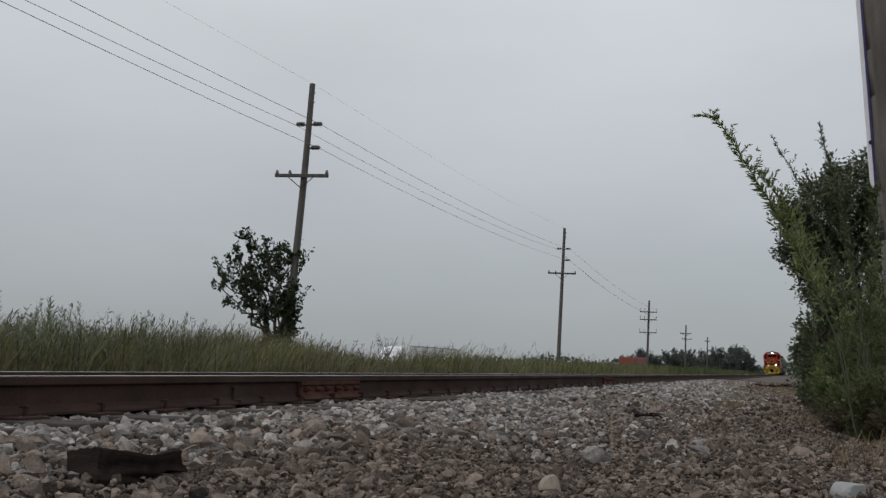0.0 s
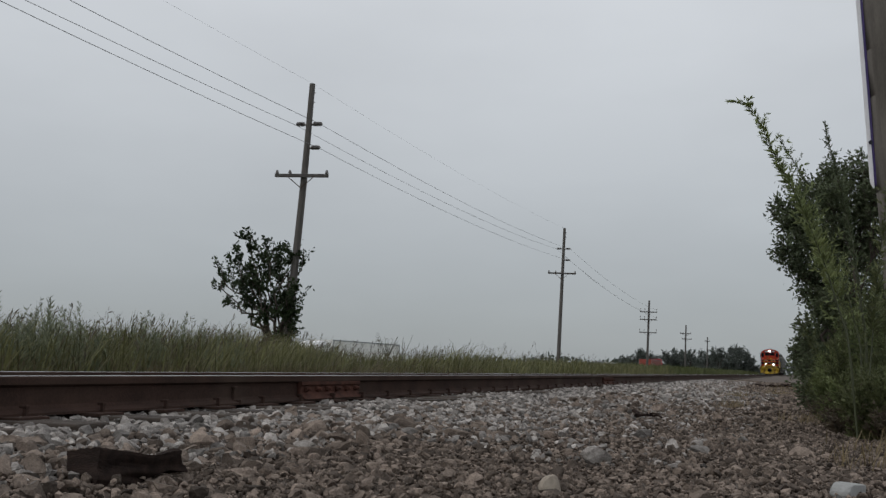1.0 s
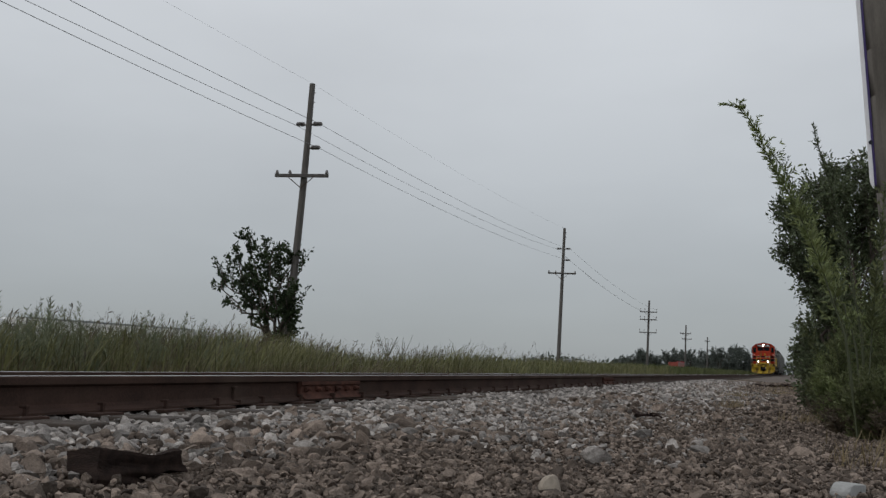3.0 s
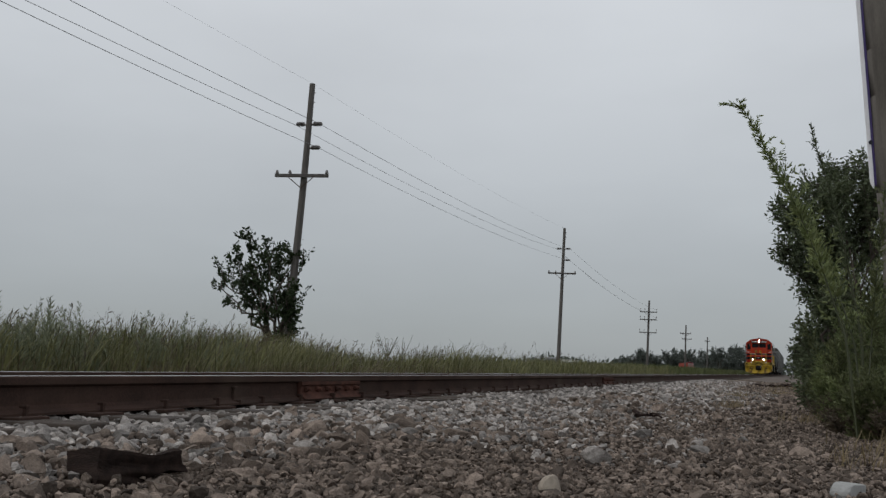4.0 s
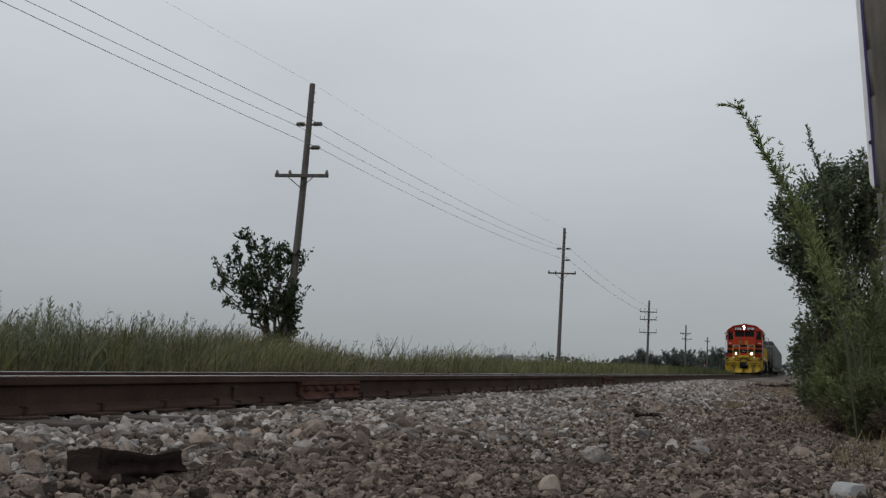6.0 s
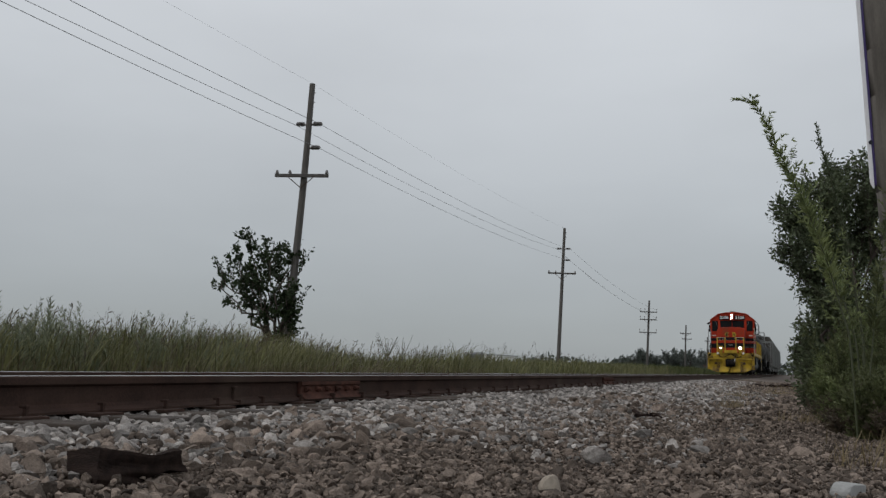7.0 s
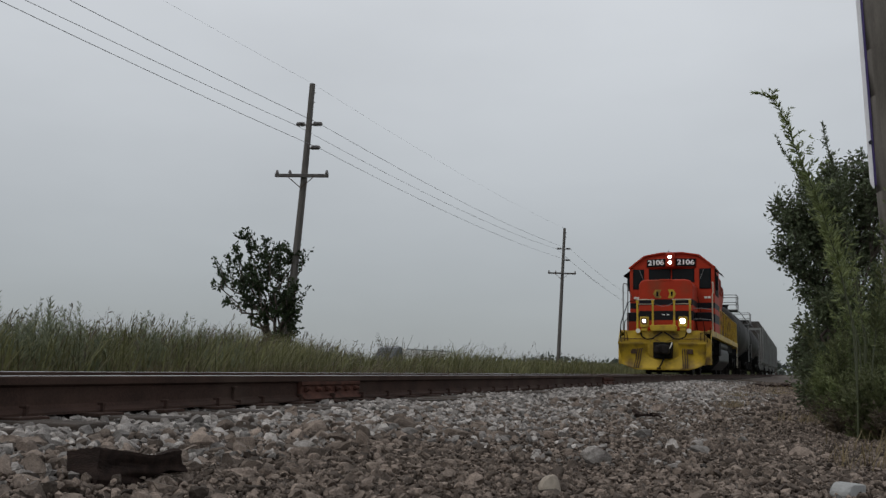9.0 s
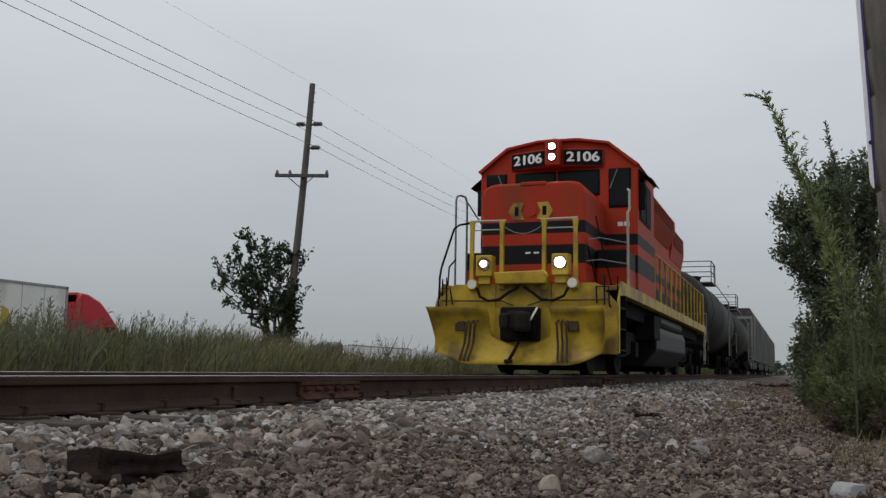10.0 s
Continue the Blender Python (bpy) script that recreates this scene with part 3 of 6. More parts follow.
        # corner handrails beside the steps
        if s < 0:
            hr = [(-1.56, 1.33, 1.5), (-1.56, 1.33, 3.14), (-1.55, 1.36, 3.23), (-1.51, 1.44, 3.26), (-1.45, 1.54, 3.24), (-1.43, 1.58, 3.14), (-1.43, 1.58, 1.55)]
            railing(e, hr, 0.020, M_railing, label="grey corner grab rail")
            railing(e, [(-1.45, 1.54, 3.2), (-1.46, 2.75, 2.82)], 0.014, M_railing)
            railing(e, [(-0.93, 0.295, 2.55), (-1.14, 0.33, 2.53), (-1.24, 0.34, 2.47), (-1.47, 0.36, 1.80), (-1.5, 0.36, 1.62), (-1.5, 0.36, 1.05)], 0.018, M_black)
            railing(e, [(-1.24, 0.45, 1.95), (-1.36, 0.45, 1.82), (-1.38, 0.45, 1.5)], 0.014, M_black)
        else:
            hr = [(1.54, 1.6, 1.5), (1.54, 1.6, 2.84), (1.57, 1.62, 2.9), (1.57, 1.62, 3.24), (1.53, 1.7, 3.27)]
            railing(e, hr, 0.024, M_pale_rail, label="pale worn corner grab rail")
            for z in (1.93, 2.3):
                railing(e, [(0.93, 0.98, z), (1.2, 0.8, z), (1.53, 1.55, z)], 0.012, M_railing)
            for x in (1.05, 1.3):
                railing(e, [(x, 1.35, 1.52), (x - 0.12, 1.1, 2.2), (x - 0.2, 0.95, 2.7)], 0.012, M_black)
        railing(e, [(s * 1.46, 0.31, 1.1), (s * 1.46, 0.2, 1.14), (s * 1.45, 0.2, 1.42), (s * 1.25, 0.2, 1.42), (s * 1.24, 0.31, 1.16)], 0.014, M_black, "grab_iron")
        # uncoupling lever across the pilot
        railing(e, [(s * 1.42, 0.27, 1.22), (s * 0.35, 0.27, 1.21), (s * 0.12, 0.15, 1.12)], 0.013, M_brown, "uncoupling_lever")
        # air hose hanging in a curve
        hose = [(s * 0.78, 0.25, 1.42), (s * 0.72, 0.2, 1.28), (s * 0.55, 0.14, 1.2), (s * 0.36, 0.12, 1.22), (s * 0.2, 0.14, 1.34), (s * 0.04, 0.2, 1.44)]
        railing(e, hose, 0.024, M_black, "air_hose")
    # anti-climber and end platform
    bm = B()
    box(bm, -1.22, 1.22, 0.38, 0.9, 1.42, 1.50, 0.01)
    box(bm, -1.55, 1.55, 0.9, 1.2, 1.42, 1.50, 0.01)
    box(bm, -0.47, 0.47, 0.33, 0.38, 1.1, 1.5, 0.008)
    part("end_platform", bm, M_yellow, e)
    bm = B()
    prism(bm, [(-0.42, 1.48), (0.42, 1.48), (0.46, 1.62), (0.40, 1.70), (-0.46, 1.68)], 0.12, 0.42, "y", 0.02)
    part("anticlimber", bm, M_yellow, e, "dirty yellow anticlimber ledge")
    # coupler and its pocket
    bm = B()
    box(bm, -0.56, 0.56, 0.335, 0.375, 0.42, 1.12, 0.008)
    part("pilot_plate", bm, M_yellow, e)
    bm = B()
    box(bm, -0.35, 0.31, 0.14, 0.34, 0.54, 1.10, 0.04)
    box(bm, 0.12, 0.28, 0.02, 0.30, 0.62, 0.98, 0.03)
    part("coupler_pocket", bm, M_black, e)
    bm = B()
    box(bm, -0.15, 0.14, -0.16, 0.5, 0.7, 1.02, 0.05)
    box(bm, 0.02, 0.24, -0.30, 0.0, 0.68, 1.0, 0.06)
    box(bm, -0.26, -0.1, -0.24, 0.0, 0.72, 0.98, 0.05)
    part("coupler", bm, M_steel, e, "dark steel knuckle coupler")
    railing(e, [(0.3, 0.1, 1.08), (0.27, -0.05, 0.95), (0.2, -0.12, 0.82)], 0.018, M_dim, "coupler_lever")
    railing(e, [(0.04, 0.1, 0.66), (0.02, -0.05, 0.5), (-0.04, -0.1, 0.35), (-0.12, -0.1, 0.22)], 0.028, M_black, "brake_hose")
    bm = B()
    rod(bm, (-0.19, -0.1, 0.2), (-0.06, -0.1, 0.21), 0.035, 0.03)
    part("glad_hand", bm, M_steel, e)
    # chain across the middle of the front railing
    railing(e, [(-0.365 + 0.073 * k, 0.29, 2.5 - 0.16 * (1 - (2 * k / 10 - 1) ** 2)) for k in range(11)], 0.008, M_railing, "chain")
    # short hood
    bm = B()
    prism(bm, [(-0.93, 1.52), (0.93, 1.52), (0.93, 3.14), (0.86, 3.28), (0.7, 3.33), (-0.7, 3.33), (-0.86, 3.28), (-0.93, 3.14)], 0.9, 2.8, "y", 0.05)
    hood = part("short_hood", bm, M_body, e, "orange low nose with black stripes", smooth=False)
    bm = B()
    box(bm, -0.22, 0.24, 0.885, 0.94, 3.27, 3.34, 0.015)
    part("vent", bm, M_orange, hood)
    # emblem: two yellow arrow-shaped halves, dark slots, an orange disc between
    for s in (-1, 1):
        bm = B()
        prism(bm, [(s * 0.11 - 0.03, 2.67), (s * 0.31 - 0.03, 2.67), (s * 0.40 - 0.03, 2.82), (s * 0.31 - 0.03, 2.97), (s * 0.11 - 0.03, 2.97), (s * 0.18 - 0.03, 2.82)], 0.885, 0.899)
        em = part("emblem", bm, M_yellow, hood, "plain yellow emblem half")
        bm = B()
        box(bm, s * 0.25 - 0.065, s * 0.25 + 0.005, 0.880, 0.884, 2.74, 2.9)
        part("emblem_slot", bm, M_board, em)
    bm = B()
    rod(bm, (-0.03, 0.882, 2.82), (-0.03, 0.899, 2.82), 0.10, n=24)
    part("emblem_disc", bm, M_orange, hood)
    bm = B()
    box(bm, -0.12, -0.03, 0.888, 0.899, 2.07, 2.1)
    part("plate_mark", bm, M_white, hood, "small white mark")
    bm = B()
    box(bm, 0.03, 0.12, 0.888, 0.899, 2.07, 2.1)
    part("plate_mark", bm, M_white, hood, "small white mark")
    # cab
    roof = [(-1.54, 3.92), (-0.97, 4.37), (-0.35, 4.48), (0.40, 4.48), (0.99, 4.38), (1.54, 3.92)]
    bm = B()
    prism(bm, [(1.54, 1.52), (-1.54, 1.52)] + roof, 2.75, 5.0, "y", 0.02)
    cab = part("cab", bm, M_body, e, "orange cab with black stripes")
    bm = B()
    outer = [(x * 1.025, z + 0.03) for x, z in roof]
    prism(bm, outer + [(x, z - 0.012) for x, z in roof[::-1]], 2.66, 5.1, "y")
    part("cab_roof", bm, M_orange, cab)
    for s in (-1, 1):
        # windscreen, corner window, side windows with frames and a sunshade
        for nm, x0, x1, z0, z1 in (("windscreen", 0.05, 0.80, 3.42, 3.86), ("corner_window", 1.03, 1.39, 3.17, 3.86)):
            bm = B()
            a, b = sorted((s * x0, s * x1))
            box(bm, a - 0.03, b + 0.03, 2.730, 2.765, z0 - 0.03, z1 + 0.03, 0.012)
            fr = part("window_frame", bm, M_board, cab)
            bm = B()
            box(bm, a, b, 2.718, 2.734, z0, z1, 0.006)
            part(nm, bm, M_glass, fr, "dark cab glass")
            if nm == "corner_window":
                bm = B()
                rod(bm, (s * 1.08 - 0.05 * s, 2.705, 3.5), (s * 1.17, 2.705, 3.86), 0.011)
                part("wiper", bm, M_railing, fr)
        for y0, y1 in ((3.0, 3.6), (3.72, 4.35)):
            bm = B()
            box(bm, s * 1.545 - 0.012, s * 1.545 + 0.012, y0 - 0.04, y1 + 0.04, 2.92, 3.74, 0.008)
            fr = part("window_frame", bm, M_board, cab)
            bm = B()
            box(bm, s * 1.56 - 0.008, s * 1.56 + 0.008, y0, y1, 2.96, 3.70)
            part("side_window", bm, M_side_glass, fr, "dark cab glass")
        bm = B()
        prism(bm, [(s * 1.54, 3.86), (s * 1.80, 3.66), (s * 1.80, 3.68), (s * 1.54, 3.89)], 2.9, 3.9, "y")
        part("sunshade", bm, M_board, cab, "dark awning over the side window")
        bm = B()
        box(bm, min(s * 1.54, s * 1.66), max(s * 1.54, s * 1.66), 2.90, 2.94, 3.1, 3.62, 0.01)
        part("wind_deflector", bm, M_side_glass, cab)
        # number board, angled back on the outer side
        turn = s * 16
        mtx = pose(s * 0.53, 2.62, 4.11, 0, 0, turn)
        bm = B()
        box(bm, -0.39, 0.39, -0.02, 0.16, -0.17, 0.17, 0.02, mtx)
        nb = part("number_board", bm, M_orange, cab)
        bm = B()
        box(bm, -0.37, 0.37, -0.03, -0.018, -0.15, 0.15, 0.005, mtx)
        part("panel", bm, M_board, nb, "black number panel")
        q = mtx @ Vector((0, -0.036, 0))
        digits(nb, "2106", q.x, q.z, q.y, 0.275, turn, M_white)
        # data plates on the cab front
        bm = B()
        box(bm, s * 1.28 - 0.11, s * 1.28 - 0.01, 2.735, 2.749, 2.78, 2.86)
        box(bm, s * 1.28 + 0.01, s * 1.28 + 0.11, 2.735, 2.749, 2.78, 2.86)
        part("data_plate", bm, M_dim, cab)
    bm = B()
    box(bm, -0.14, 0.14, 2.32, 2.78, 3.93, 4.44, 0.03)
    hl = part("headlight_housing", bm, M_orange, cab)
    for z in (4.09, 4.29):
        bm = B()
        rod(bm, (0, 2.297, z), (0, 2.301, z), 0.064, n=20)
        part("headlight", bm, M_lit, hl, "glowing white headlight")
        bm = B()
        rod(bm, (0, 2.302, z), (0, 2.323, z), 0.088, n=20)
        part("bezel", bm, M_board, hl)
    # roof details
    bm = B()
    rod(bm, (-0.12, 3.0, 4.46), (-0.12, 3.0, 4.62), 0.012)
    part("aerial", bm, M_board, cab)
    bm = B()
    rod(bm, (0.3, 3.7, 4.46), (0.3, 3.7, 4.54), 0.1, 0.08, 12)
    part("antenna", bm, M_board, cab)
    bm = B()
    for k, x in enumerate((-0.1, 0.0, 0.1)):
        rod(bm, (x, 4.1, 4.6), (x, 4.4 + 0.1 * k, 4.6), 0.03, 0.09, 12)
    rod(bm, (0, 4.15, 4.46), (0, 4.15, 4.6), 0.03)
    part("horn", bm, M_brown, cab)
    # long hood with its raised dynamic brake and radiator sections
    bm = B()
    prism(bm, [(-0.86, 1.52), (0.86, 1.52), (0.86, 4.08), (0.7, 4.22), (-0.7, 4.22), (-0.86, 4.08)], 5.0, 16.4, "y", 0.02)
    lh = part("long_hood", bm, M_body, e, "orange long engine hood with black stripes")
    for y0, y1, w, z0, z1 in ((5.3, 7.2, 0.93, 3.3, 4.02), (7.9, 12.9, 1.08, 3.72, 4.5), (13.3, 16.38, 0.95, 3.5, 4.42)):
        bm = B()
        prism(bm, [(-0.87, z0 - 0.15), (0.87, z0 - 0.15), (w, z0 + 0.25), (w, z1 - 0.14), (w - 0.2, z1), (-w + 0.2, z1), (-w, z1 - 0.14), (-w, z0 + 0.25)], y0, y1, "y", 0.02)
        sec = part("hood_section", bm, M_orange, lh)
        for k in range(int((z1 - z0 - 0.45) / 0.05) + 1):
            zz = z0 + 0.28 + k * 0.05
            for sg in (-1, 1):
                bm = B()
                prism(bm, [(sg * (w - 0.01), zz), (sg * (w + 0.022), zz - 0.004), (sg * (w + 0.004), zz + 0.03)], y0 + 0.2, y1 - 0.2, "y")
                part("louvre", bm, M_orange, sec)
    for y in (8.3, 9.9, 11.5, 14.3, 15.7):
        bm = B()
        rod(bm, (0, y, 4.1), (0, y, 4.60 if y < 13 else 4.5), 0.6, 0.58, 28)
        part("roof_fan", bm, M_board, lh)
    for s in (-1, 1):
        for k in range(11):
            bm = B()
            y0 = 5.1 + k * 1.02
            box(bm, s * 0.868 - 0.012, s * 0.868 + 0.012, y0, y0 + 0.95, 1.7, 3.12, 0.006)
            dr = part("hood_door", bm, M_body, lh)
            bm = B()
            box(bm, s * 0.89 - 0.01, s * 0.89 + 0.01, y0 + 0.85, y0 + 0.9, 2.35, 2.6)
            part("latch", bm, M_brown, dr)
        # side sill, walkway and its railing
        bm = B()
        box(bm, min(s * 1.4, s * 1.57), max(s * 1.4, s * 1.57), 1.152, 16.6, 1.34, 1.55, 0.008)
        part("side_sill", bm, M_yellow, e)
        bm = B()
        box(bm, min(s * 0.85, s * 1.56), max(s * 0.85, s * 1.56), 1.2, 16.6, 1.47, 1.515)
        part("walkway", bm, M_black, e)
        for k in range(13):
            bm = B()
            y0 = 5.05 + k * 0.93
            tube(bm, [(s * 1.53, y0, 1.45), (s * 1.53, y0, 2.52)], 0.024, 8)
            part("rail_post", bm, M_yellow, e)
        railing(e, [(s * 1.54, 5.0, 2.6), (s * 1.53, 5.1, 2.52), (s * 1.53, 16.4, 2.52)], 0.02)
        railing(e, [(s * 1.53, 16.45, 1.05), (s * 1.53, 16.45, 2.3), (s * 1.52, 16.4, 2.52)], 0.022)
        bm = B()
        box(bm, min(s * 1.0, s * 1.57), max(s * 1.0, s * 1.57), 15.9, 16.58, 0.40, 0.44)
        box(bm, min(s * 1.0, s * 1.57), max(s * 1.0, s * 1.57), 15.95, 16.55, 0.85, 0.88)
        part("step_well", bm, M_black, e)
        bm = B()
        box(bm, min(s * 1.5, s * 1.57), max(s * 1.5, s * 1.57), 16.5, 16.58, 0.36, 1.34)
        part("step_side", bm, M_pale_rail, e)
        bm = B()
        box(bm, min(s * 0.95, s * 1.5), max(s * 0.95, s * 1.5), 1.75, 2.74, 1.52, 2.22, 0.03)
        part("battery_box", bm, M_body, e, "black and orange battery box")
    bm = B()
    box(bm, -1.55, 1.55, 16.6, 17.0, 1.3, 1.52, 0.01)
    part("rear_platform", bm, M_yellow, e)
    bm = B()
    box(bm, -1.3, 1.3, 1.2, 16.6, 1.08, 1.42)
    box(bm, -0.62, 0.62, 1.3, 16.4, 0.2, 1.14)
    box(bm, -0.66, 0.66, 1.45, 5.2, 0.07, 0.4, 0.03)
    box(bm, -0.66, 0.66, 12.0, 15.8, 0.07, 0.4, 0.03)
    part("underframe", bm, M_black, e)
    bm = B()
    prism(bm, [(-1.35, 1.1), (-1.42, 0.95), (-1.42, 0.55), (-1.12, 0.2), (1.12, 0.2), (1.42, 0.55), (1.42, 0.95), (1.35, 1.1)], 6.1, 11.9, "y", 0.04)
    part("fuel_tank", bm, M_tank, e, "dark grey fuel tank")
    for s in (-1, 1):
        bm = B()
        rod(bm, (s * 1.3, 6.6, 1.2), (s * 1.3, 10.8, 1.2), 0.16, n=14)
        part("air_reservoir", bm, M_tank, e)
        bm = B()
        box(bm, min(s * 1.1, s * 1.5), max(s * 1.1, s * 1.5), 5.2, 6.1, 0.75, 1.25, 0.02)
        part("equipment_box", bm, M_black, e)
    wheels = bogie(e, 3.3, 2.75) + bogie(e, 13.9, 2.75)
    return e, wheels


def tank_car():
    e = thing("tank_car", "black cylindrical railway tank car with a railed top platform", "tank car", group="freight cars")
    n = 40
    bm = B()
    prof = [(0.25, 0.0), (0.32, 0.6), (0.5, 1.05), (0.8, 1.36), (1.1, 1.46), (8.1, 1.50), (8.2, 1.52), (8.9, 1.52), (9.0, 1.50), (16.0, 1.46), (16.3, 1.36), (16.6, 1.05), (16.78, 0.6), (16.85, 0.0)]
    rings = []
    for y, r in prof:
        rings.append([bm.verts.new((r * 0.96 * math.cos(2 * math.pi * k / n), y, 2.4 + r * 0.96 * math.sin(2 * math.pi * k / n))) for k in range(n)])
    for a, b in zip(rings[:-1], rings[1:]):
        for k in range(n):
            bm.faces.new((a[k], a[(k + 1) % n], b[(k + 1) % n], b[k]))
    bmesh.ops.remove_doubles(bm, verts=bm.verts, dist=0.001)
    tank = part("tank", bm, M_tankcar, e, smooth=True)
    for y in (2.9, 5.6, 11.4, 14.1):
        bm = B()
        rod(bm, (0, y - 0.015, 2.4), (0, y + 0.015, 2.4), 1.424, n=40)
        part("weld_band", bm, M_tankcar, tank)
    bm = B()
    box(bm, -0.25, 0.25, -0.2, 17.3, 0.75, 1.1, 0.02)
    for y in (1.7, 15.3):
        box(bm, -1.3, 1.3, y - 0.35, y + 0.35, 0.85, 1.55, 0.03)
    for y in (0.1, 17.0):
        box(bm, -1.45, 1.45, y - 0.35, y + 0.35, 1.05, 1.15, 0.01)
    part("underframe", bm, M_black, e)
    bm = B()
    rod(bm, (0, 8.55, 3.7), (0, 8.55, 4.16), 0.45, n=24)
    rod(bm, (0, 8.55, 4.16), (0, 8.55, 4.22), 0.5, n=24)
    part("manway", bm, M_tankcar, e)
    bm = B()
    box(bm, -1.05, 1.05, 7.2, 9.3, 3.84, 3.88)
    part("platform", bm, M_railing, e)
    for s in (-1, 1):
        for z in (4.3, 4.75):
            railing(e, [(s * 1.02, 7.2, z), (s * 1.02, 9.3, z)], 0.022, M_railing)
        for y in (7.2, 8.75, 9.3):
            railing(e, [(s * 1.02, y, 3.85), (s * 1.02, y, 4.75)], 0.022, M_railing, "rail_post")
        lad = B()
        for k in range(9):
            rod(lad, (s * 1.62, 8.3, 0.9 + k * 0.36), (s * 1.62, 8.75, 0.9 + k * 0.36), 0.015)
        for y in (8.3, 8.75):
            tube(lad, [(s * 1.62, y, 0.8), (s * 1.62, y, 3.1), (s * 1.1, y, 3.86)], 0.02)
        part("ladder", lad, M_railing, e)
        railing(e, [(s * 1.4, -0.15, 1.1), (s * 1.4, -0.15, 2.1), (0.0, -0.15, 2.1)], 0.018, M_railing)
    for y in (7.2, 9.3):
        for z in (4.3, 4.75):
            railing(e, [(-1.02, y, z), (1.02, y, z)], 0.022, M_railing)
    bogie(e, 1.7, 1.75, "car")
    bogie(e, 15.3, 1.75, "car")
    return e


def hopper_car():
    e = thing("hopper_car", "light grey covered hopper railway car with weathered sides", "hopper car", group="freight cars")
    side = [(-1.5, 1.05), (1.5, 1.05), (1.57, 1.6), (1.58, 3.7), (1.55, 4.3), (1.3, 4.72), (-1.3, 4.72), (-1.55, 4.3), (-1.58, 3.7), (-1.57, 1.6)]
    bm = B()
    prism(bm, side, 1.2, 16.4, "y", 0.03)
    bd = part("body", bm, M_hopper, e)
    # thin sheets over both ends carry the painted-in shade
    for y0, y1 in ((1.185, 1.197), (16.403, 16.415)):
        bm = B()
        prism(bm, [(x * 0.985, z) for x, z in side], y0, y1)
        part("end_sheet", bm, M_hopper_end, bd, "end sheet darkened in colour for shade, with grime")
    for k in range(10):
        y0 = 1.25 + k * 1.675
        for s in (-1, 1):
            bm = B()
            prism(bm, [(s * 1.56, 1.1), (s * 1.63, 1.6), (s * 1.64, 3.7), (s * 1.6, 4.28), (s * 1.5, 4.28), (s * 1.5, 1.1)], y0 - 0.05, y0 + 0.05, "y")
            part("side_post", bm, M_hopper, bd)
    for y0 in (2.2, 6.8, 11.4):
        bm = B()
        prism(bm, [(y0 - 0.2, 1.1), (y0 + 4.0, 1.1), (y0 + 2.5, 0.45), (y0 + 1.3, 0.45)], -1.2, 1.2, "x", 0.02)
        part("hopper_outlet", bm, M_hopper, e)
    bm = B()
    box(bm, -0.42, 0.42, 0.7, 16.9, 4.80, 4.85)
    for k in range(8):
        box(bm, -0.4, 0.4, 1.5 + k * 2.1, 1.6 + k * 2.1, 4.70, 4.82)
    part("running_board", bm, M_railing, e)
    bm = B()
    box(bm, -0.3, 0.3, -0.3, 17.9, 0.75, 1.05)
    for y in (0.2, 17.1):
        box(bm, -1.5, 1.5, y - 0.15, y + 0.15, 0.95, 1.2, 0.02)
        box(bm, -1.4, 1.4, y - 0.04, y + 0.04, 3.9, 4.1)
        for s in (-1, 1):
            box(bm, s * 1.45 - 0.05, s * 1.45 + 0.05, y - 0.05, y + 0.05, 1.1, 4.1)
    part("end_frame", bm, M_hopper, e)
    bm = B()
    for k in range(9):
        rod(bm, (1.6, 0.15, 0.9 + k * 0.38), (1.2, 0.12, 0.9 + k * 0.38), 0.015)
    part("ladder", bm, M_railing, e)
    bogie(e, 1.9, 1.75, "car")
    bogie(e, 15.5, 1.75, "car")
    return e


loco, loco_wheels = locomotive()
tank_1 = tank_car()
tank_2 = copy_thing(tank_1, pose(0, 0, 0))
hoppers = [hopper_car()]
hoppers += [copy_thing(hoppers[0], pose(0, 0, 0)) for _ in range(3)]
CONSIST = [(loco, 0.0), (tank_1, 19.2), (tank_2, 37.2)] + [(h, 55.4 + 18.2 * k) for k, h in enumerate(hoppers)]

# ---- loose stone: ballast at the rails, dusty gravel beyond ----
def ball(level):
    bm = B()
    bmesh.ops.create_icosphere(bm, subdivisions=level, radius=1.0)
    v, f = np.array([q.co[:] for q in bm.verts]), np.array([[q.index for q in g.verts] for g in bm.faces])
    bm.free()
    return v, f


ROUGH_BALL, FINE_BALL = ball(1), ball(2)


def join(vf):
    vs, fs, k = [], [], 0
    for v, f in vf:
        vs.append(v)
        fs.append(f + k)
        k += len(v)
    return np.concatenate(vs), np.concatenate(fs)


def rotations(n, rs):
    q = rs.normal(size=(n, 4))
    q /= np.linalg.norm(q, axis=1, keepdims=True)
    w, x, y, z = q.T
    return np.stack([1 - 2 * (y * y + z * z), 2 * (x * y - z * w), 2 * (x * z + y * w), 2 * (x * y + z * w), 1 - 2 * (x * x + z * z), 2 * (y * z - x * w),
                     2 * (x * z - y * w), 2 * (y * z + x * w), 1 - 2 * (x * x + y * y)], 1).reshape(n, 3, 3)


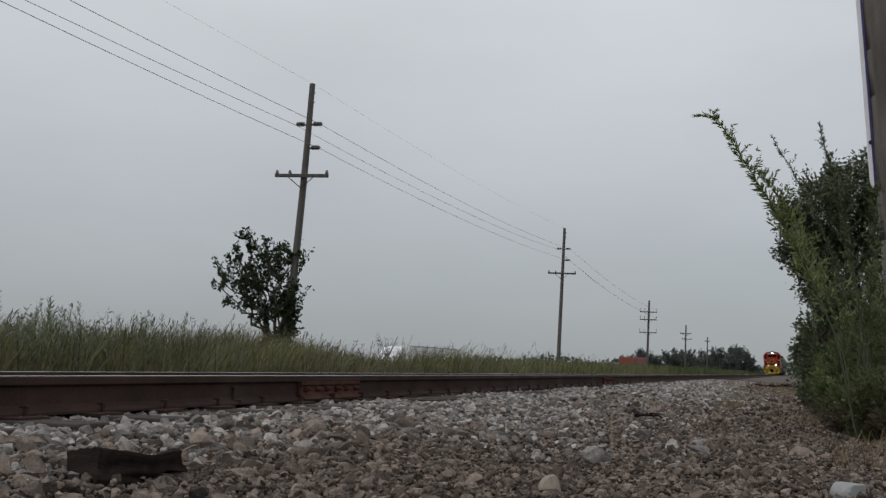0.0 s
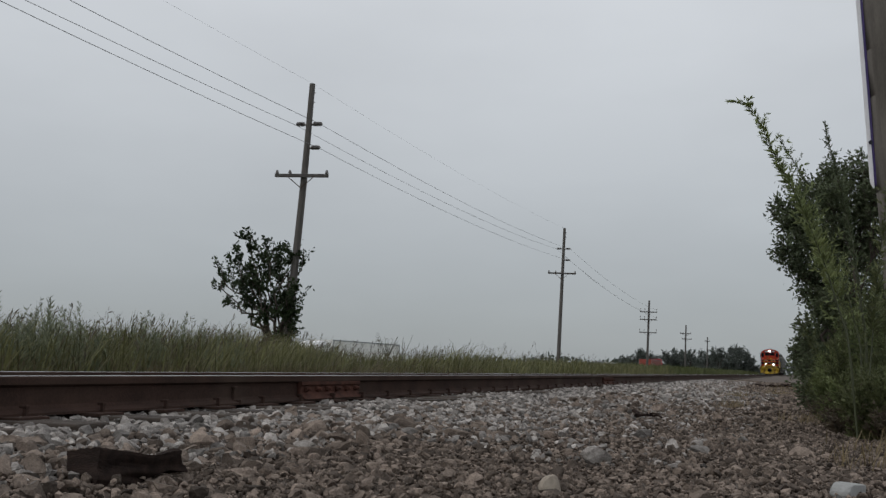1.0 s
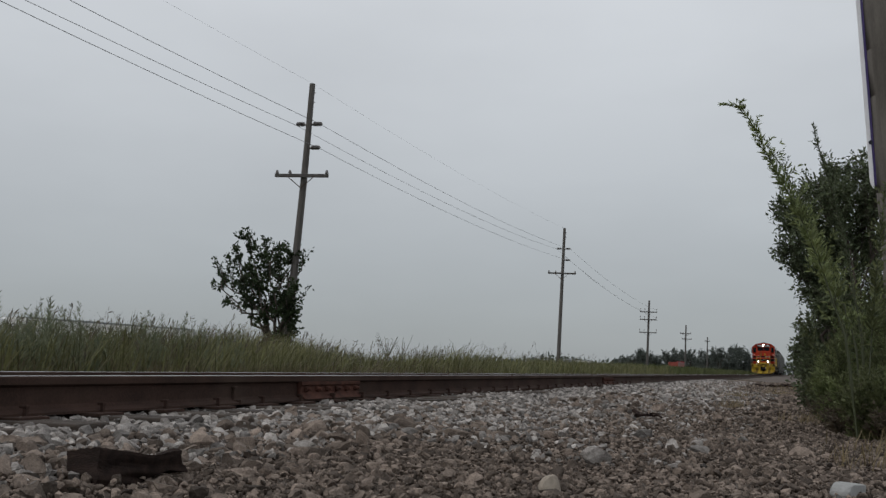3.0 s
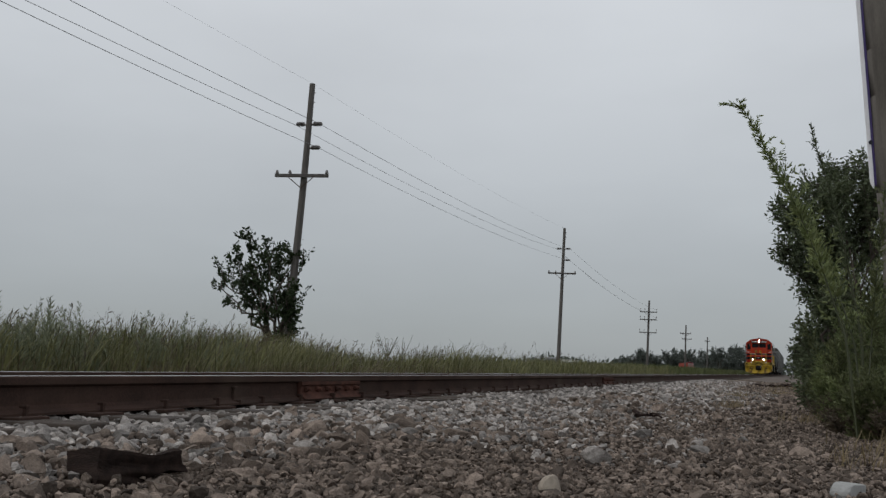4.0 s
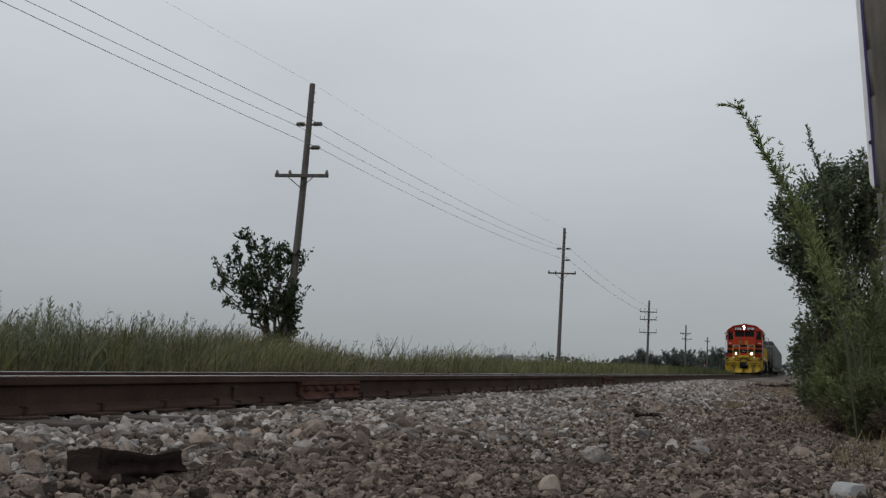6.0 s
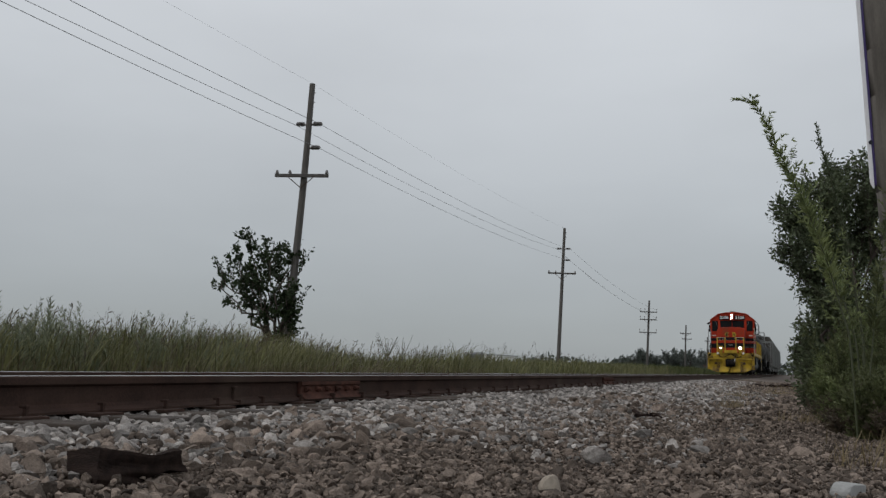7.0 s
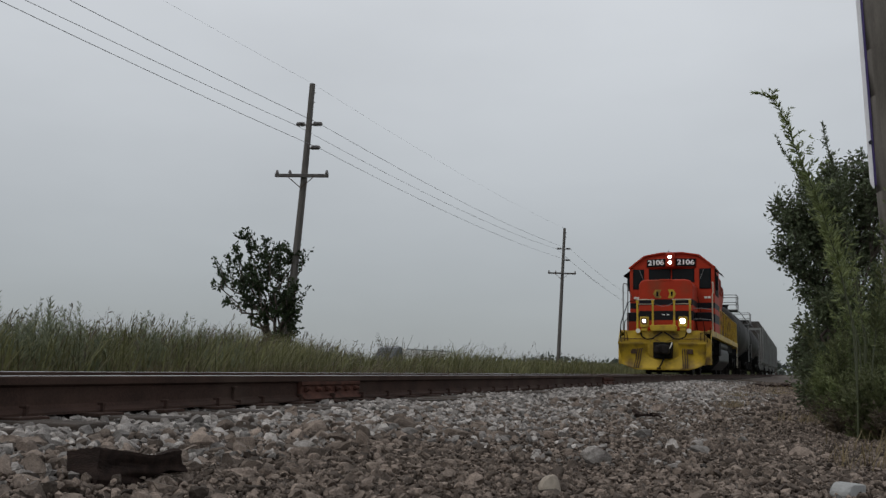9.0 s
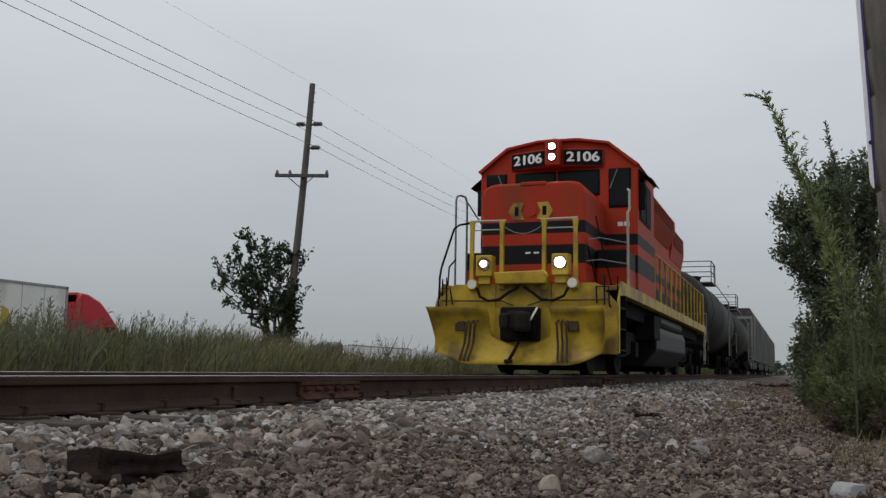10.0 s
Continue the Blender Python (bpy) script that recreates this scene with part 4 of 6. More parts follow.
def stone_shapes(n, rs, shape):
    """Angular stones: a ball cut flat on random sides."""
    v = np.repeat(shape[0][None], n, 0) * rs.uniform(0.92, 1.08, (n, len(shape[0]), 1))
    for _ in range(9):
        d = rs.normal(size=(n, 1, 3))
        d /= np.linalg.norm(d, axis=2, keepdims=True)
        over = np.maximum((v * d).sum(2, keepdims=True) - rs.uniform(0.30, 0.62, (n, 1, 1)), 0)
        v = v - over * d
    v *= 1.35 * rs.uniform(0.6, 1.3, (n, 1, 3))
    return np.einsum("nij,nkj->nki", rotations(n, rs), v)


def stones(name, label, mat, pts, size, rs, sink=0.25):
    """Loose stones in one joined mesh, the nearest more finely cut."""
    made = []
    near = (pts[:, 1] < 6.0) & (pts[:, 1] > 0.95) & (pts[:, 0] > -4.0) & (size > 0.0145)
    for pick, shape in ((near, FINE_BALL), (~near, ROUGH_BALL)):
        p, sz = pts[pick], size[pick]
        n = len(p)
        if n == 0:
            continue
        v = stone_shapes(n, rs, shape) * sz[:, None, None]
        v[..., 2] *= 0.85
        z = ground_z(p[:, 0], p[:, 1]) + sz * (0.5 - sink) + rs.uniform(0, 0.018, n)
        v += np.stack([p[:, 0], p[:, 1], z], 1)[:, None, :]
        made.append((v.reshape(-1, 3), (shape[1][None] + (np.arange(n) * len(shape[0]))[:, None, None]).reshape(-1, 3)))
    v, f = join(made)
    return tagged(raw(name, v, f, mat), label, "stones", kind="stuff")


def scatter(n, x0, x1, y0, y1, rs):
    return np.stack([rs.uniform(x0, x1, n), rs.uniform(y0, y1, n)], 1)


rs = np.random.RandomState(5)
spread = scatter(16000, -2.5, -0.3, 4.5, 22, rs)
spread = spread[rs.uniform(0, 1, len(spread)) < np.interp(spread[:, 0], [-2.3, -1.2, -0.3], [0.8, 0.30, 0.03])]
near_a = np.concatenate([scatter(9500, -3.40, -2.45, 1.0, 13, rs), scatter(2200, -2.6, -2.0, 1.0, 13, rs), scatter(9000, -3.40, -1.5, 13, 42, rs), scatter(2600, -2.4, -1.7, 6, 13, rs), spread])
on_tie = (np.abs((near_a[:, 1] - 0.35 + 0.265) % 0.53 - 0.265) < 0.10) & (near_a[:, 0] < -2.93) & (near_a[:, 1] < 7.0)
near_a = near_a[~(on_tie & (rs.uniform(0, 1, len(near_a)) < 0.8))]
sz = np.where(near_a[:, 1] < 13, rs.gamma(8, 0.0026, len(near_a)), rs.gamma(9, 0.0036, len(near_a)))
stones("ballast", "pale grey crushed stone ballast along the rail", M_ballast, near_a, np.clip(sz, 0.012, 0.06), rs)
near_b = np.concatenate([scatter(26000, -2.75, 1.7, 1.0, 9, rs), scatter(9000, -2.4, 1.7, 9, 20, rs), scatter(8000, -2.4, 0.9, 20, 50, rs)])
sz = np.where(near_b[:, 1] < 9, rs.gamma(4, 0.0045, len(near_b)), rs.gamma(6, 0.0058, len(near_b)))
sz *= np.interp(near_b[:, 0], [-2.2, -1.2], [1.0, 0.66])
stones("gravel", "dusty brown-grey gravel beside the track", M_gravel, near_b, np.clip(sz, 0.008, 0.062), rs, 0.3)
chips = np.concatenate([scatter(15000, -2.6, 1.2, 1.5, 7.5, rs), scatter(9000, -2.4, 1.2, 7.5, 14, rs)])
stones("gravel_chips", "small brown stone chips on bare soil", M_gravel, chips, rs.uniform(0.004, 0.014, len(chips)), rs, -0.3)
fill = np.concatenate([scatter(2600, -3.95, -3.4, 1.0, 16, rs)])
stones("ballast", "pale grey crushed stone between the ties", M_ballast, fill, rs.uniform(0.015, 0.034, len(fill)), rs, 0.5)


# the same stone behind the camera and on the far side of the track
rb = np.random.RandomState(77)
rest = np.concatenate([scatter(5000, -3.9, -2.1, -10, 1.0, rb), scatter(5000, -4.9, -3.48, -10, 16, rb), scatter(7000, -6.6, -4.98, -10, 20, rb)])
stones("ballast", "pale grey crushed stone between and beside the rails", M_ballast, rest, rb.uniform(0.018, 0.045, len(rest)), rb, 0.5)
rest = scatter(8000, -2.4, 1.7, -10, 1.0, rb)
rest = rest[np.hypot(rest[:, 0], rest[:, 1]) > 0.3]
stones("gravel", "dusty brown-grey gravel beside the track", M_gravel, rest, rb.uniform(0.01, 0.035, len(rest)), rb, 0.3)

# single stones close by, each an object of its own
rs = np.random.RandomState(9)
stone_meshes = []
for k in range(8):
    ob = raw("stone", stone_shapes(1, rs, FINE_BALL)[0], FINE_BALL[1], material("single_stone", (0.23, 0.185, 0.152), (0.09, 0.071, 0.058), rough=0.95, spec=0.2, scale=22, fine=170, bump=0.8, rand=0.45) if k == 0 else stone_meshes[0].materials[0])
    stone_meshes.append(ob.data)
    bpy.data.objects.remove(ob)
for x, y in scatter(260, -1.9, -0.1, 2.35, 3.9, rs):
    size = rs.uniform(0.010, 0.019)
    st = new("stone", stone_meshes[rs.randint(0, 8)])
    st.parent = ground
    st.matrix_basis = Matrix.LocRotScale((x, y, float(ground_z(x, y)) + size * 0.55), Euler(tuple(rs.uniform(0, 6.28, 3))), (size,) * 3)


def rock(x, y, r, mat, label, squash=0.6, seed=1):
    rr = np.random.RandomState(seed)
    bm = B()
    bmesh.ops.create_icosphere(bm, subdivisions=3, radius=1)
    co = np.array([v.co[:] for v in bm.verts])
    for _ in range(9):
        d = rr.normal(size=3)
        d /= np.linalg.norm(d)
        co -= np.maximum(co @ d - rr.uniform(0.5, 0.75), 0)[:, None] * d
    for v, c in zip(bm.verts, co):
        v.co = Vector((c[0] * r[0], c[1] * r[1], c[2] * r[2]))
    ob = finish("rock", bm, mat)
    ob.matrix_basis = pose(x, y, float(ground_z(x, y)) + r[2] * 0.45, 0, 0, rr.uniform(0, 180))
    return tagged(ob, label, "rock")


M_pale = material("pale_limestone", (0.36, 0.31, 0.25), (0.24, 0.2, 0.16), rough=0.9, scale=10, fine=90, bump=0.4)
M_slab = material("concrete_lump", (0.34, 0.34, 0.33), (0.25, 0.25, 0.24), rough=0.95, scale=8, fine=80, bump=0.4)
rock(-0.79, 3.27, (0.055, 0.05, 0.05), M_pale, "rounded tan limestone rock on the gravel", seed=2)
rock(0.17, 3.78, (0.12, 0.07, 0.045), M_slab, "pale flat stone slab lying on the gravel", seed=5)
rock(0.40, 3.95, (0.10, 0.08, 0.04), M_slab, "pale flat stone slab lying on the gravel", seed=7)
rock(-1.2, 3.35, (0.05, 0.04, 0.035), M_gravel, "brown angular stone on the gravel", seed=11)
rock(-2.05, 5.05, (0.085, 0.05, 0.035), M_oldtie, "dark brown stone on the ballast", seed=12)
rock(-2.95, 5.0, (0.07, 0.05, 0.03), M_ballast, "grey flat stone on the ballast", seed=14)

# rotten end of an old tie lying on the stones
bm = B()
box(bm, -0.09, 0.09, -0.16, 0.16, -0.085, 0.062)
bmesh.ops.subdivide_edges(bm, edges=bm.edges[:], cuts=15, use_grid_fill=True)
for v in bm.verts:
    along = (v.co.y + 0.16) / 0.32
    low = max(0.0, -v.co.z / 0.085)
    v.co.z += low * 0.085 * min(1.0, along * 1.2) - (0.014 * math.sin(along * 3.1) * (v.co.z > 0))
    v.co.x *= 1 - 0.3 * along
    v.co.y += 0.02 * math.sin(v.co.z * 60 + v.co.x * 30) * (along > 0.9)
    grain = noise.noise(Vector((v.co.x * 45, v.co.y * 5, v.co.z * 45)))
    v.co += noise.noise_vector(v.co * 11) * 0.012
    v.co += Vector((v.co.x, 0, v.co.z)).normalized() * (0.016 * grain - 0.022 * max(0.0, noise.noise(Vector((v.co.x * 26 + 7, v.co.y * 3, v.co.z * 26))) - 0.1))
timber = finish("timber_block", bm, M_oldtie)
timber.matrix_basis = pose(-1.975, 2.56, -0.272, -5, -6, -20)
tagged(timber, "short black rotten piece of an old railway tie on the stones", "timber")

# ---- leaves and grass ----
def fallen_branch(x, y, turn, length, r=0.05):
    br = np.random.RandomState(8)
    bm = B()
    pts = [(-length / 2 + length * k / 7, br.uniform(-0.05, 0.05), 0.05 + br.uniform(-0.012, 0.03)) for k in range(8)]
    tube(bm, pts, [r * (1 - 0.08 * k) for k in range(8)], 7)
    for k in (2, 4, 5):
        q = Vector(pts[k])
        tube(bm, [q, q + Vector((3, br.uniform(-2.4, 2.4), 1.2)) * r, q + Vector((6.8, br.uniform(-4, 4), 1)) * r], [r * 0.5, r * 0.36, r * 0.16], 5)
    ob = finish("fallen_branch", bm, M_oldtie)
    ob.matrix_basis = pose(x, y, float(ground_z(x, y)), 0, 0, turn)
    return tagged(ob, "dark bare fallen branch lying on the gravel", "branch")


fallen_branch(-0.62, 33.0, -14, 1.3)
fallen_branch(-1.22, 8.4, -62, 0.75, 0.018)

M_leaf_dark = leaf_material("shrub_leaf", (0.125, 0.148, 0.08), (0.068, 0.086, 0.048))
M_leaf_weed = leaf_material("weed_leaf", (0.23, 0.26, 0.11), (0.13, 0.165, 0.07))
M_leaf_tree = leaf_material("tree_leaf", (0.045, 0.066, 0.026), (0.022, 0.034, 0.016))
M_leaf_low = leaf_material("low_weed_leaf", (0.15, 0.165, 0.075), (0.08, 0.092, 0.042))
# leaf green greyed and lightened: distance haze put into the colour
M_hazed_leaf = leaf_material("hazed_foliage", (0.115, 0.13, 0.112), (0.08, 0.094, 0.084))
M_bark = material("bark", (0.10, 0.08, 0.065), (0.05, 0.04, 0.034), rough=0.95, scale=8, fine=50, bump=0.6, stretch=(4, 4, 1))
M_dead = leaf_material("dead_weed", (0.115, 0.09, 0.062), (0.06, 0.047, 0.035), 0.1)
M_stem = material("green_stem", (0.06, 0.07, 0.03), (0.04, 0.045, 0.02), rough=0.7, bump=0.1)
M_grass = leaf_material("grass_blade", (0.19, 0.185, 0.082), (0.092, 0.092, 0.04), 0.3, 0.5)
M_grass_far = leaf_material("far_grass_blade", (0.115, 0.125, 0.05), (0.065, 0.078, 0.03), 0.3, 0.4)
M_straw = leaf_material("dry_grass", (0.28, 0.22, 0.12), (0.16, 0.12, 0.07), 0.2, 0.35)
M_reed = leaf_material("field_weed_leaf", (0.19, 0.205, 0.125), (0.10, 0.115, 0.068), 0.25, 0.4)
M_brown_grass = leaf_material("withered_blade", (0.15, 0.115, 0.07), (0.085, 0.066, 0.042), 0.2, 0.4)
M_seed = leaf_material("seed_head", (0.15, 0.12, 0.085), (0.085, 0.07, 0.05), 0.15, 0.35)


def leaves(pos, way, length, width, rs, fold=0.25):
    """Leaf blades of two folded halves; returns vertices and faces."""
    n = len(pos)
    way = way / np.linalg.norm(way, axis=1, keepdims=True)
    side = np.cross(way, rs.normal(size=(n, 3)))
    side /= np.linalg.norm(side, axis=1, keepdims=True) + 1e-9
    up = np.cross(side, way)
    L, W = length[:, None], width[:, None]
    a = pos
    m = pos + way * L * 0.45 - up * W * fold
    l = pos + way * L * 0.42 + side * W * 0.5
    r = pos + way * L * 0.42 - side * W * 0.5
    t = pos + way * L - up * L * 0.12
    v = np.stack([a, l, m, r, t], 1).reshape(-1, 3)
    f = np.array([[0, 1, 2], [0, 2, 3], [1, 4, 2], [2, 4, 3]])
    return v, (f[None] + (np.arange(n) * 5)[:, None, None]).reshape(-1, 3)


def limb(bm, a, b, r0, r1, rs, n=5, wob=0.06):
    a, b = np.array(a, float), np.array(b, float)
    pts = [a + (b - a) * k / n + (rs.normal(size=3) * wob * np.linalg.norm(b - a) * (0 < k < n)) for k in range(n + 1)]
    for k in range(n):
        rod(bm, pts[k], pts[k + 1], r0 + (r1 - r0) * k / n, r0 + (r1 - r0) * (k + 1) / n, 7)
    return pts


def shrub(name, label, category, base, clusters, leaf, count, rs, mat, spread, trunk_r, kind="", sway=None):
    """A trunk with limbs to each clump centre and leaves thick round the twigs. clusters: (x, y, z, radius)."""
    base = np.array(base, float)
    e = thing(name, label, category, kind=kind, at=Matrix.Translation(base))
    bm = B()
    fork = np.array([np.mean([c[0] for c in clusters]) * 0.35 + base[0] * 0.65, base[1], base[2] + 0.3 * (np.mean([c[2] for c in clusters]) - base[2])]) - base
    limb(bm, (0, 0, -0.1), fork, trunk_r, trunk_r * 0.75, rs)
    vf = []
    wts = np.array([c[3] ** 2 for c in clusters])
    for c, w in zip(clusters, wts / wts.sum()):
        cc = np.array(c[:3]) - base
        tw = limb(bm, fork, cc, trunk_r * 0.5, trunk_r * 0.12, rs, 6, 0.05)
        m = max(6, int(count * w))
        twigs = []
        for _ in range(max(3, m // 28)):
            d = rs.normal(size=3)
            d = d / np.linalg.norm(d) * c[3] * rs.uniform(0.7, 1.25)
            st = tw[rs.randint(4, 7)]
            en = cc + d
            rod(bm, st, en, trunk_r * 0.1, trunk_r * 0.04, 4)
            twigs.append((np.array(st), en))
        k = rs.randint(0, len(twigs), m)
        f = rs.uniform(0.25, 1.05, m)[:, None]
        st = np.array([t[0] for t in twigs])[k]
        en = np.array([t[1] for t in twigs])[k]
        pos = st + (en - st) * f + rs.normal(size=(m, 3)) * spread
        way = (en - st) / (np.linalg.norm(en - st, axis=1, keepdims=True) + 1e-6) + rs.normal(size=(m, 3)) * 1.1 + np.array([0, 0, -0.2])
        ln = leaf * rs.uniform(0.6, 1.35, m)
        vf.append(leaves(pos, way, ln, ln * rs.uniform(0.42, 0.62, m), rs))
    v, f = join(vf)
    part("trunk", bm, M_bark, e, "thin brown branching trunk")
    cr = raw("crown", v, f, mat)
    cr.parent = e
    tagged(cr, "dense small green leaves")
    return e, cr


rs = np.random.RandomState(11)
C = [(-18.74, 4.72), (-17.66, 4.54), (-19.45, 4.21), (-18.35, 4.08), (-17.29, 4.26), (-16.71, 4.31), (-19.91, 3.69), (-18.93, 3.56), (-17.86, 3.65), (-20.38, 3.27), (-19.39, 3.15),
     (-18.42, 3.03), (-17.59, 3.02), (-19.98, 2.62), (-18.88, 2.51), (-18.04, 2.4), (-17.11, 2.49), (-16.65, 2.8), (-17.2, 1.87), (-18.26, 1.98), (-17.53, 1.57), (-19.19, 5.02), (-17.0, 1.45), (-17.15, 2.2), (-17.3, 1.1), (-16.9, 1.8)]
RADII = [0.36, 0.42, 0.42, 0.5, 0.4, 0.22, 0.34, 0.5, 0.46, 0.3, 0.42, 0.5, 0.45, 0.24, 0.45, 0.45, 0.45, 0.34, 0.42, 0.4, 0.36, 0.16, 0.32, 0.4, 0.36, 0.32]
tree, tree_crown = shrub("tree", "small dark green roadside tree beside a utility pole", "tree", (-17.5, 30.85, -0.3), [(x + 0.05, 31.0 + rs.uniform(-0.7, 0.3), z, r * 1.05) for (x, z), r in zip(C, RADII)], 0.155, 5600, rs, M_leaf_tree, 0.05, 0.10)

C = [(-0.18, 1.67), (-0.14, 1.3), (0.0, 1.53), (0.12, 2.02), (0.33, 2.12), (0.59, 2.1), (0.79, 2.16), (0.22, 1.8), (0.53, 1.8), (0.83, 1.85), (0.15, 1.41), (0.41, 1.4), (0.71, 1.39),
     (0.06, 0.96), (0.35, 0.96), (0.7, 0.95), (0.04, 0.5), (0.28, 0.47), (0.63, 0.47), (0.0, 0.14), (0.22, 0.09), (1.1, 2.0), (1.1, 1.4), (1.1, 0.8), (1.05, 0.3), (0.6, 0.0), (-0.06, 0.3), (0.1, 0.32), (0.04, 0.08), (0.2, 0.2), (0.36, 0.25), (0.05, -0.14), (0.22, -0.18), (0.45, -0.12), (0.5, 0.7), (0.2, 0.72)]
bush, bush_crown = shrub("bush", "tall dense dark green shrub beside the gravel", "bush", (0.55, 10.2, -0.42), [(x * 0.91 + 0.15, 10.1 + rs.uniform(-0.35, 0.6), z, rs.uniform(0.14, 0.21)) for x, z in C], 0.045, 46000, rs, M_leaf_dark, 0.03, 0.035)
C = [(0.25, 16.0, 0.0, 0.28), (0.45, 15.5, 0.3, 0.4), (0.75, 15.0, 0.6, 0.5), (1.0, 15.5, 0.8, 0.5), (0.3, 15.0, -0.2, 0.25), (1.4, 15.2, 0.7, 0.6), (0.3, 17, -0.2, 0.25)]
shrub("bush", "low dark green shrub at the edge of the gravel", "bush", (0.8, 15.6, -0.45), C, 0.07, 8000, rs, M_leaf_dark, 0.05, 0.03)


def weed_stem(parent, pts, n_leaf, leaf_len, rs, mat, r=0.008, start=0.1, plume=0.0, droop=0.1):
    """A tall stem through the points with narrow leaves all along it."""
    p = np.array(pts, float)
    seg = np.linalg.norm(np.diff(p, axis=0), axis=1)
    cum = np.concatenate([[0], np.cumsum(seg)])
    at_len = lambda s: np.stack([np.interp(s, cum, p[:, k]) for k in range(3)], -1)
    bm = B()
    ss = np.linspace(0, cum[-1], 26)
    q = at_len(ss)
    tube(bm, q, [r * (1 - 0.75 * k / 25) for k in range(26)], 6)
    st = part("stem", bm, M_stem, parent, "green weed stem")
    s = rs.uniform(start, 1.0, n_leaf) ** 0.8 * cum[-1]
    pos = at_len(s)
    tan = at_len(np.minimum(s + 0.02, cum[-1])) - at_len(np.maximum(s - 0.02, 0))
    tan /= np.linalg.norm(tan, axis=1, keepdims=True)
    ang = rs.uniform(0, 2 * math.pi, n_leaf)
    rad = np.stack([np.cos(ang), np.sin(ang), 0 * ang], 1)
    rad -= tan * (rad * tan).sum(1, keepdims=True)
    way = tan * rs.uniform(0.5, 1.2, (n_leaf, 1)) + rad * rs.uniform(0.6, 1.1, (n_leaf, 1)) + np.array([0, 0, -droop])
    taper = np.clip(1.25 - 0.85 * s / cum[-1], 0.3, 1.1)
    ln = leaf_len * taper * rs.uniform(0.7, 1.3, n_leaf)
    vf = [leaves(pos, way, ln, ln * rs.uniform(0.2, 0.3, n_leaf), rs)]
    if plume:
        # small leafy side shoots on the upper stem
        m = int(plume)
        s2 = rs.uniform(0.35, 0.97, m) * cum[-1]
        p2 = at_len(s2)
        for k in range(m):
            a = rs.uniform(0, 2 * math.pi)
            d = np.array([math.cos(a) * 0.7, math.sin(a) * 0.5, 0.75])
            L = (0.26 * (1.08 - s2[k] / cum[-1]) + 0.035) * rs.uniform(0.7, 1.2)
            c = 9
            f = rs.uniform(0.15, 1, (c, 1))
            pp = p2[k] + d * L * f
            ww = d + rs.normal(size=(c, 3)) * 0.6
            l2 = leaf_len * 0.55 * rs.uniform(0.6, 1.2, c) * (1.1 - 0.4 * s2[k] / cum[-1])
            vf.append(leaves(pp, ww, l2, l2 * 0.3, rs))
    v, f = join(vf)
    ob = raw("foliage", v, f, mat)
    ob.parent = st
    tagged(ob, "narrow green leaves")
    return st


weed_at = (0.38, 7.0, -0.40)
weed = thing("tall_weed", "tall green leafy weed leaning over the gravel in the wind", "weed", at=Matrix.Translation(weed_at))
sub = lambda pts, o=weed_at: [(x - o[0], y - o[1], z - o[2]) for x, y, z in pts]
rs = np.random.RandomState(21)
main_stem = weed_stem(weed, sub([(0.38, 7.0, -0.40), (0.34, 7, 0.31), (0.21, 7, 0.81), (0.08, 7, 1.2), (-0.03, 7, 1.45), (-0.13, 7, 1.68), (-0.19, 7, 1.84), (-0.26, 7, 1.96), (-0.33, 7, 2.0), (-0.39, 7, 2.01)]),
                      430, 0.10, rs, M_leaf_weed, 0.008, 0.35, 46)
side_stem = weed_stem(weed, sub([(0.40, 7.1, -0.40), (0.34, 7.15, 0.4), (0.22, 7.2, 0.9), (0.10, 7.2, 1.25), (-0.02, 7.2, 1.48), (-0.10, 7.2, 1.6)]), 260, 0.10, rs, M_leaf_weed, 0.007, 0.4, 40)
low_stem = weed_stem(weed, sub([(0.42, 7.1, -0.40), (0.5, 7.2, 0.3), (0.55, 7.2, 0.75), (0.6, 7.2, 1.1), (0.64, 7.2, 1.4)]), 220, 0.09, rs, M_leaf_low, 0.006, 0.35, 40)

spike_at = (0.46, 7.6, -0.41)
spike_weed = thing("tall_weed", "tall dark spiky weed swaying beside the shrub", "weed", at=Matrix.Translation(spike_at))
spike_stem = weed_stem(spike_weed, sub([(0.46, 7.6, -0.41), (0.48, 7.6, 0.32), (0.40, 7.6, 1.05), (0.30, 7.6, 1.6), (0.25, 7.6, 1.8), (0.23, 7.6, 1.94)], spike_at), 420, 0.07, rs, M_leaf_dark, 0.013, 0.45, 46)
spike_stem_2 = weed_stem(spike_weed, sub([(0.46, 7.6, -0.41), (0.44, 7.65, 0.3), (0.3, 7.7, 0.95), (0.16, 7.7, 1.31), (0.02, 7.7, 1.64), (-0.07, 7.7, 1.80), (-0.11, 7.7, 1.90)], spike_at), 300, 0.06, rs, M_leaf_dark, 0.009, 0.4, 34)

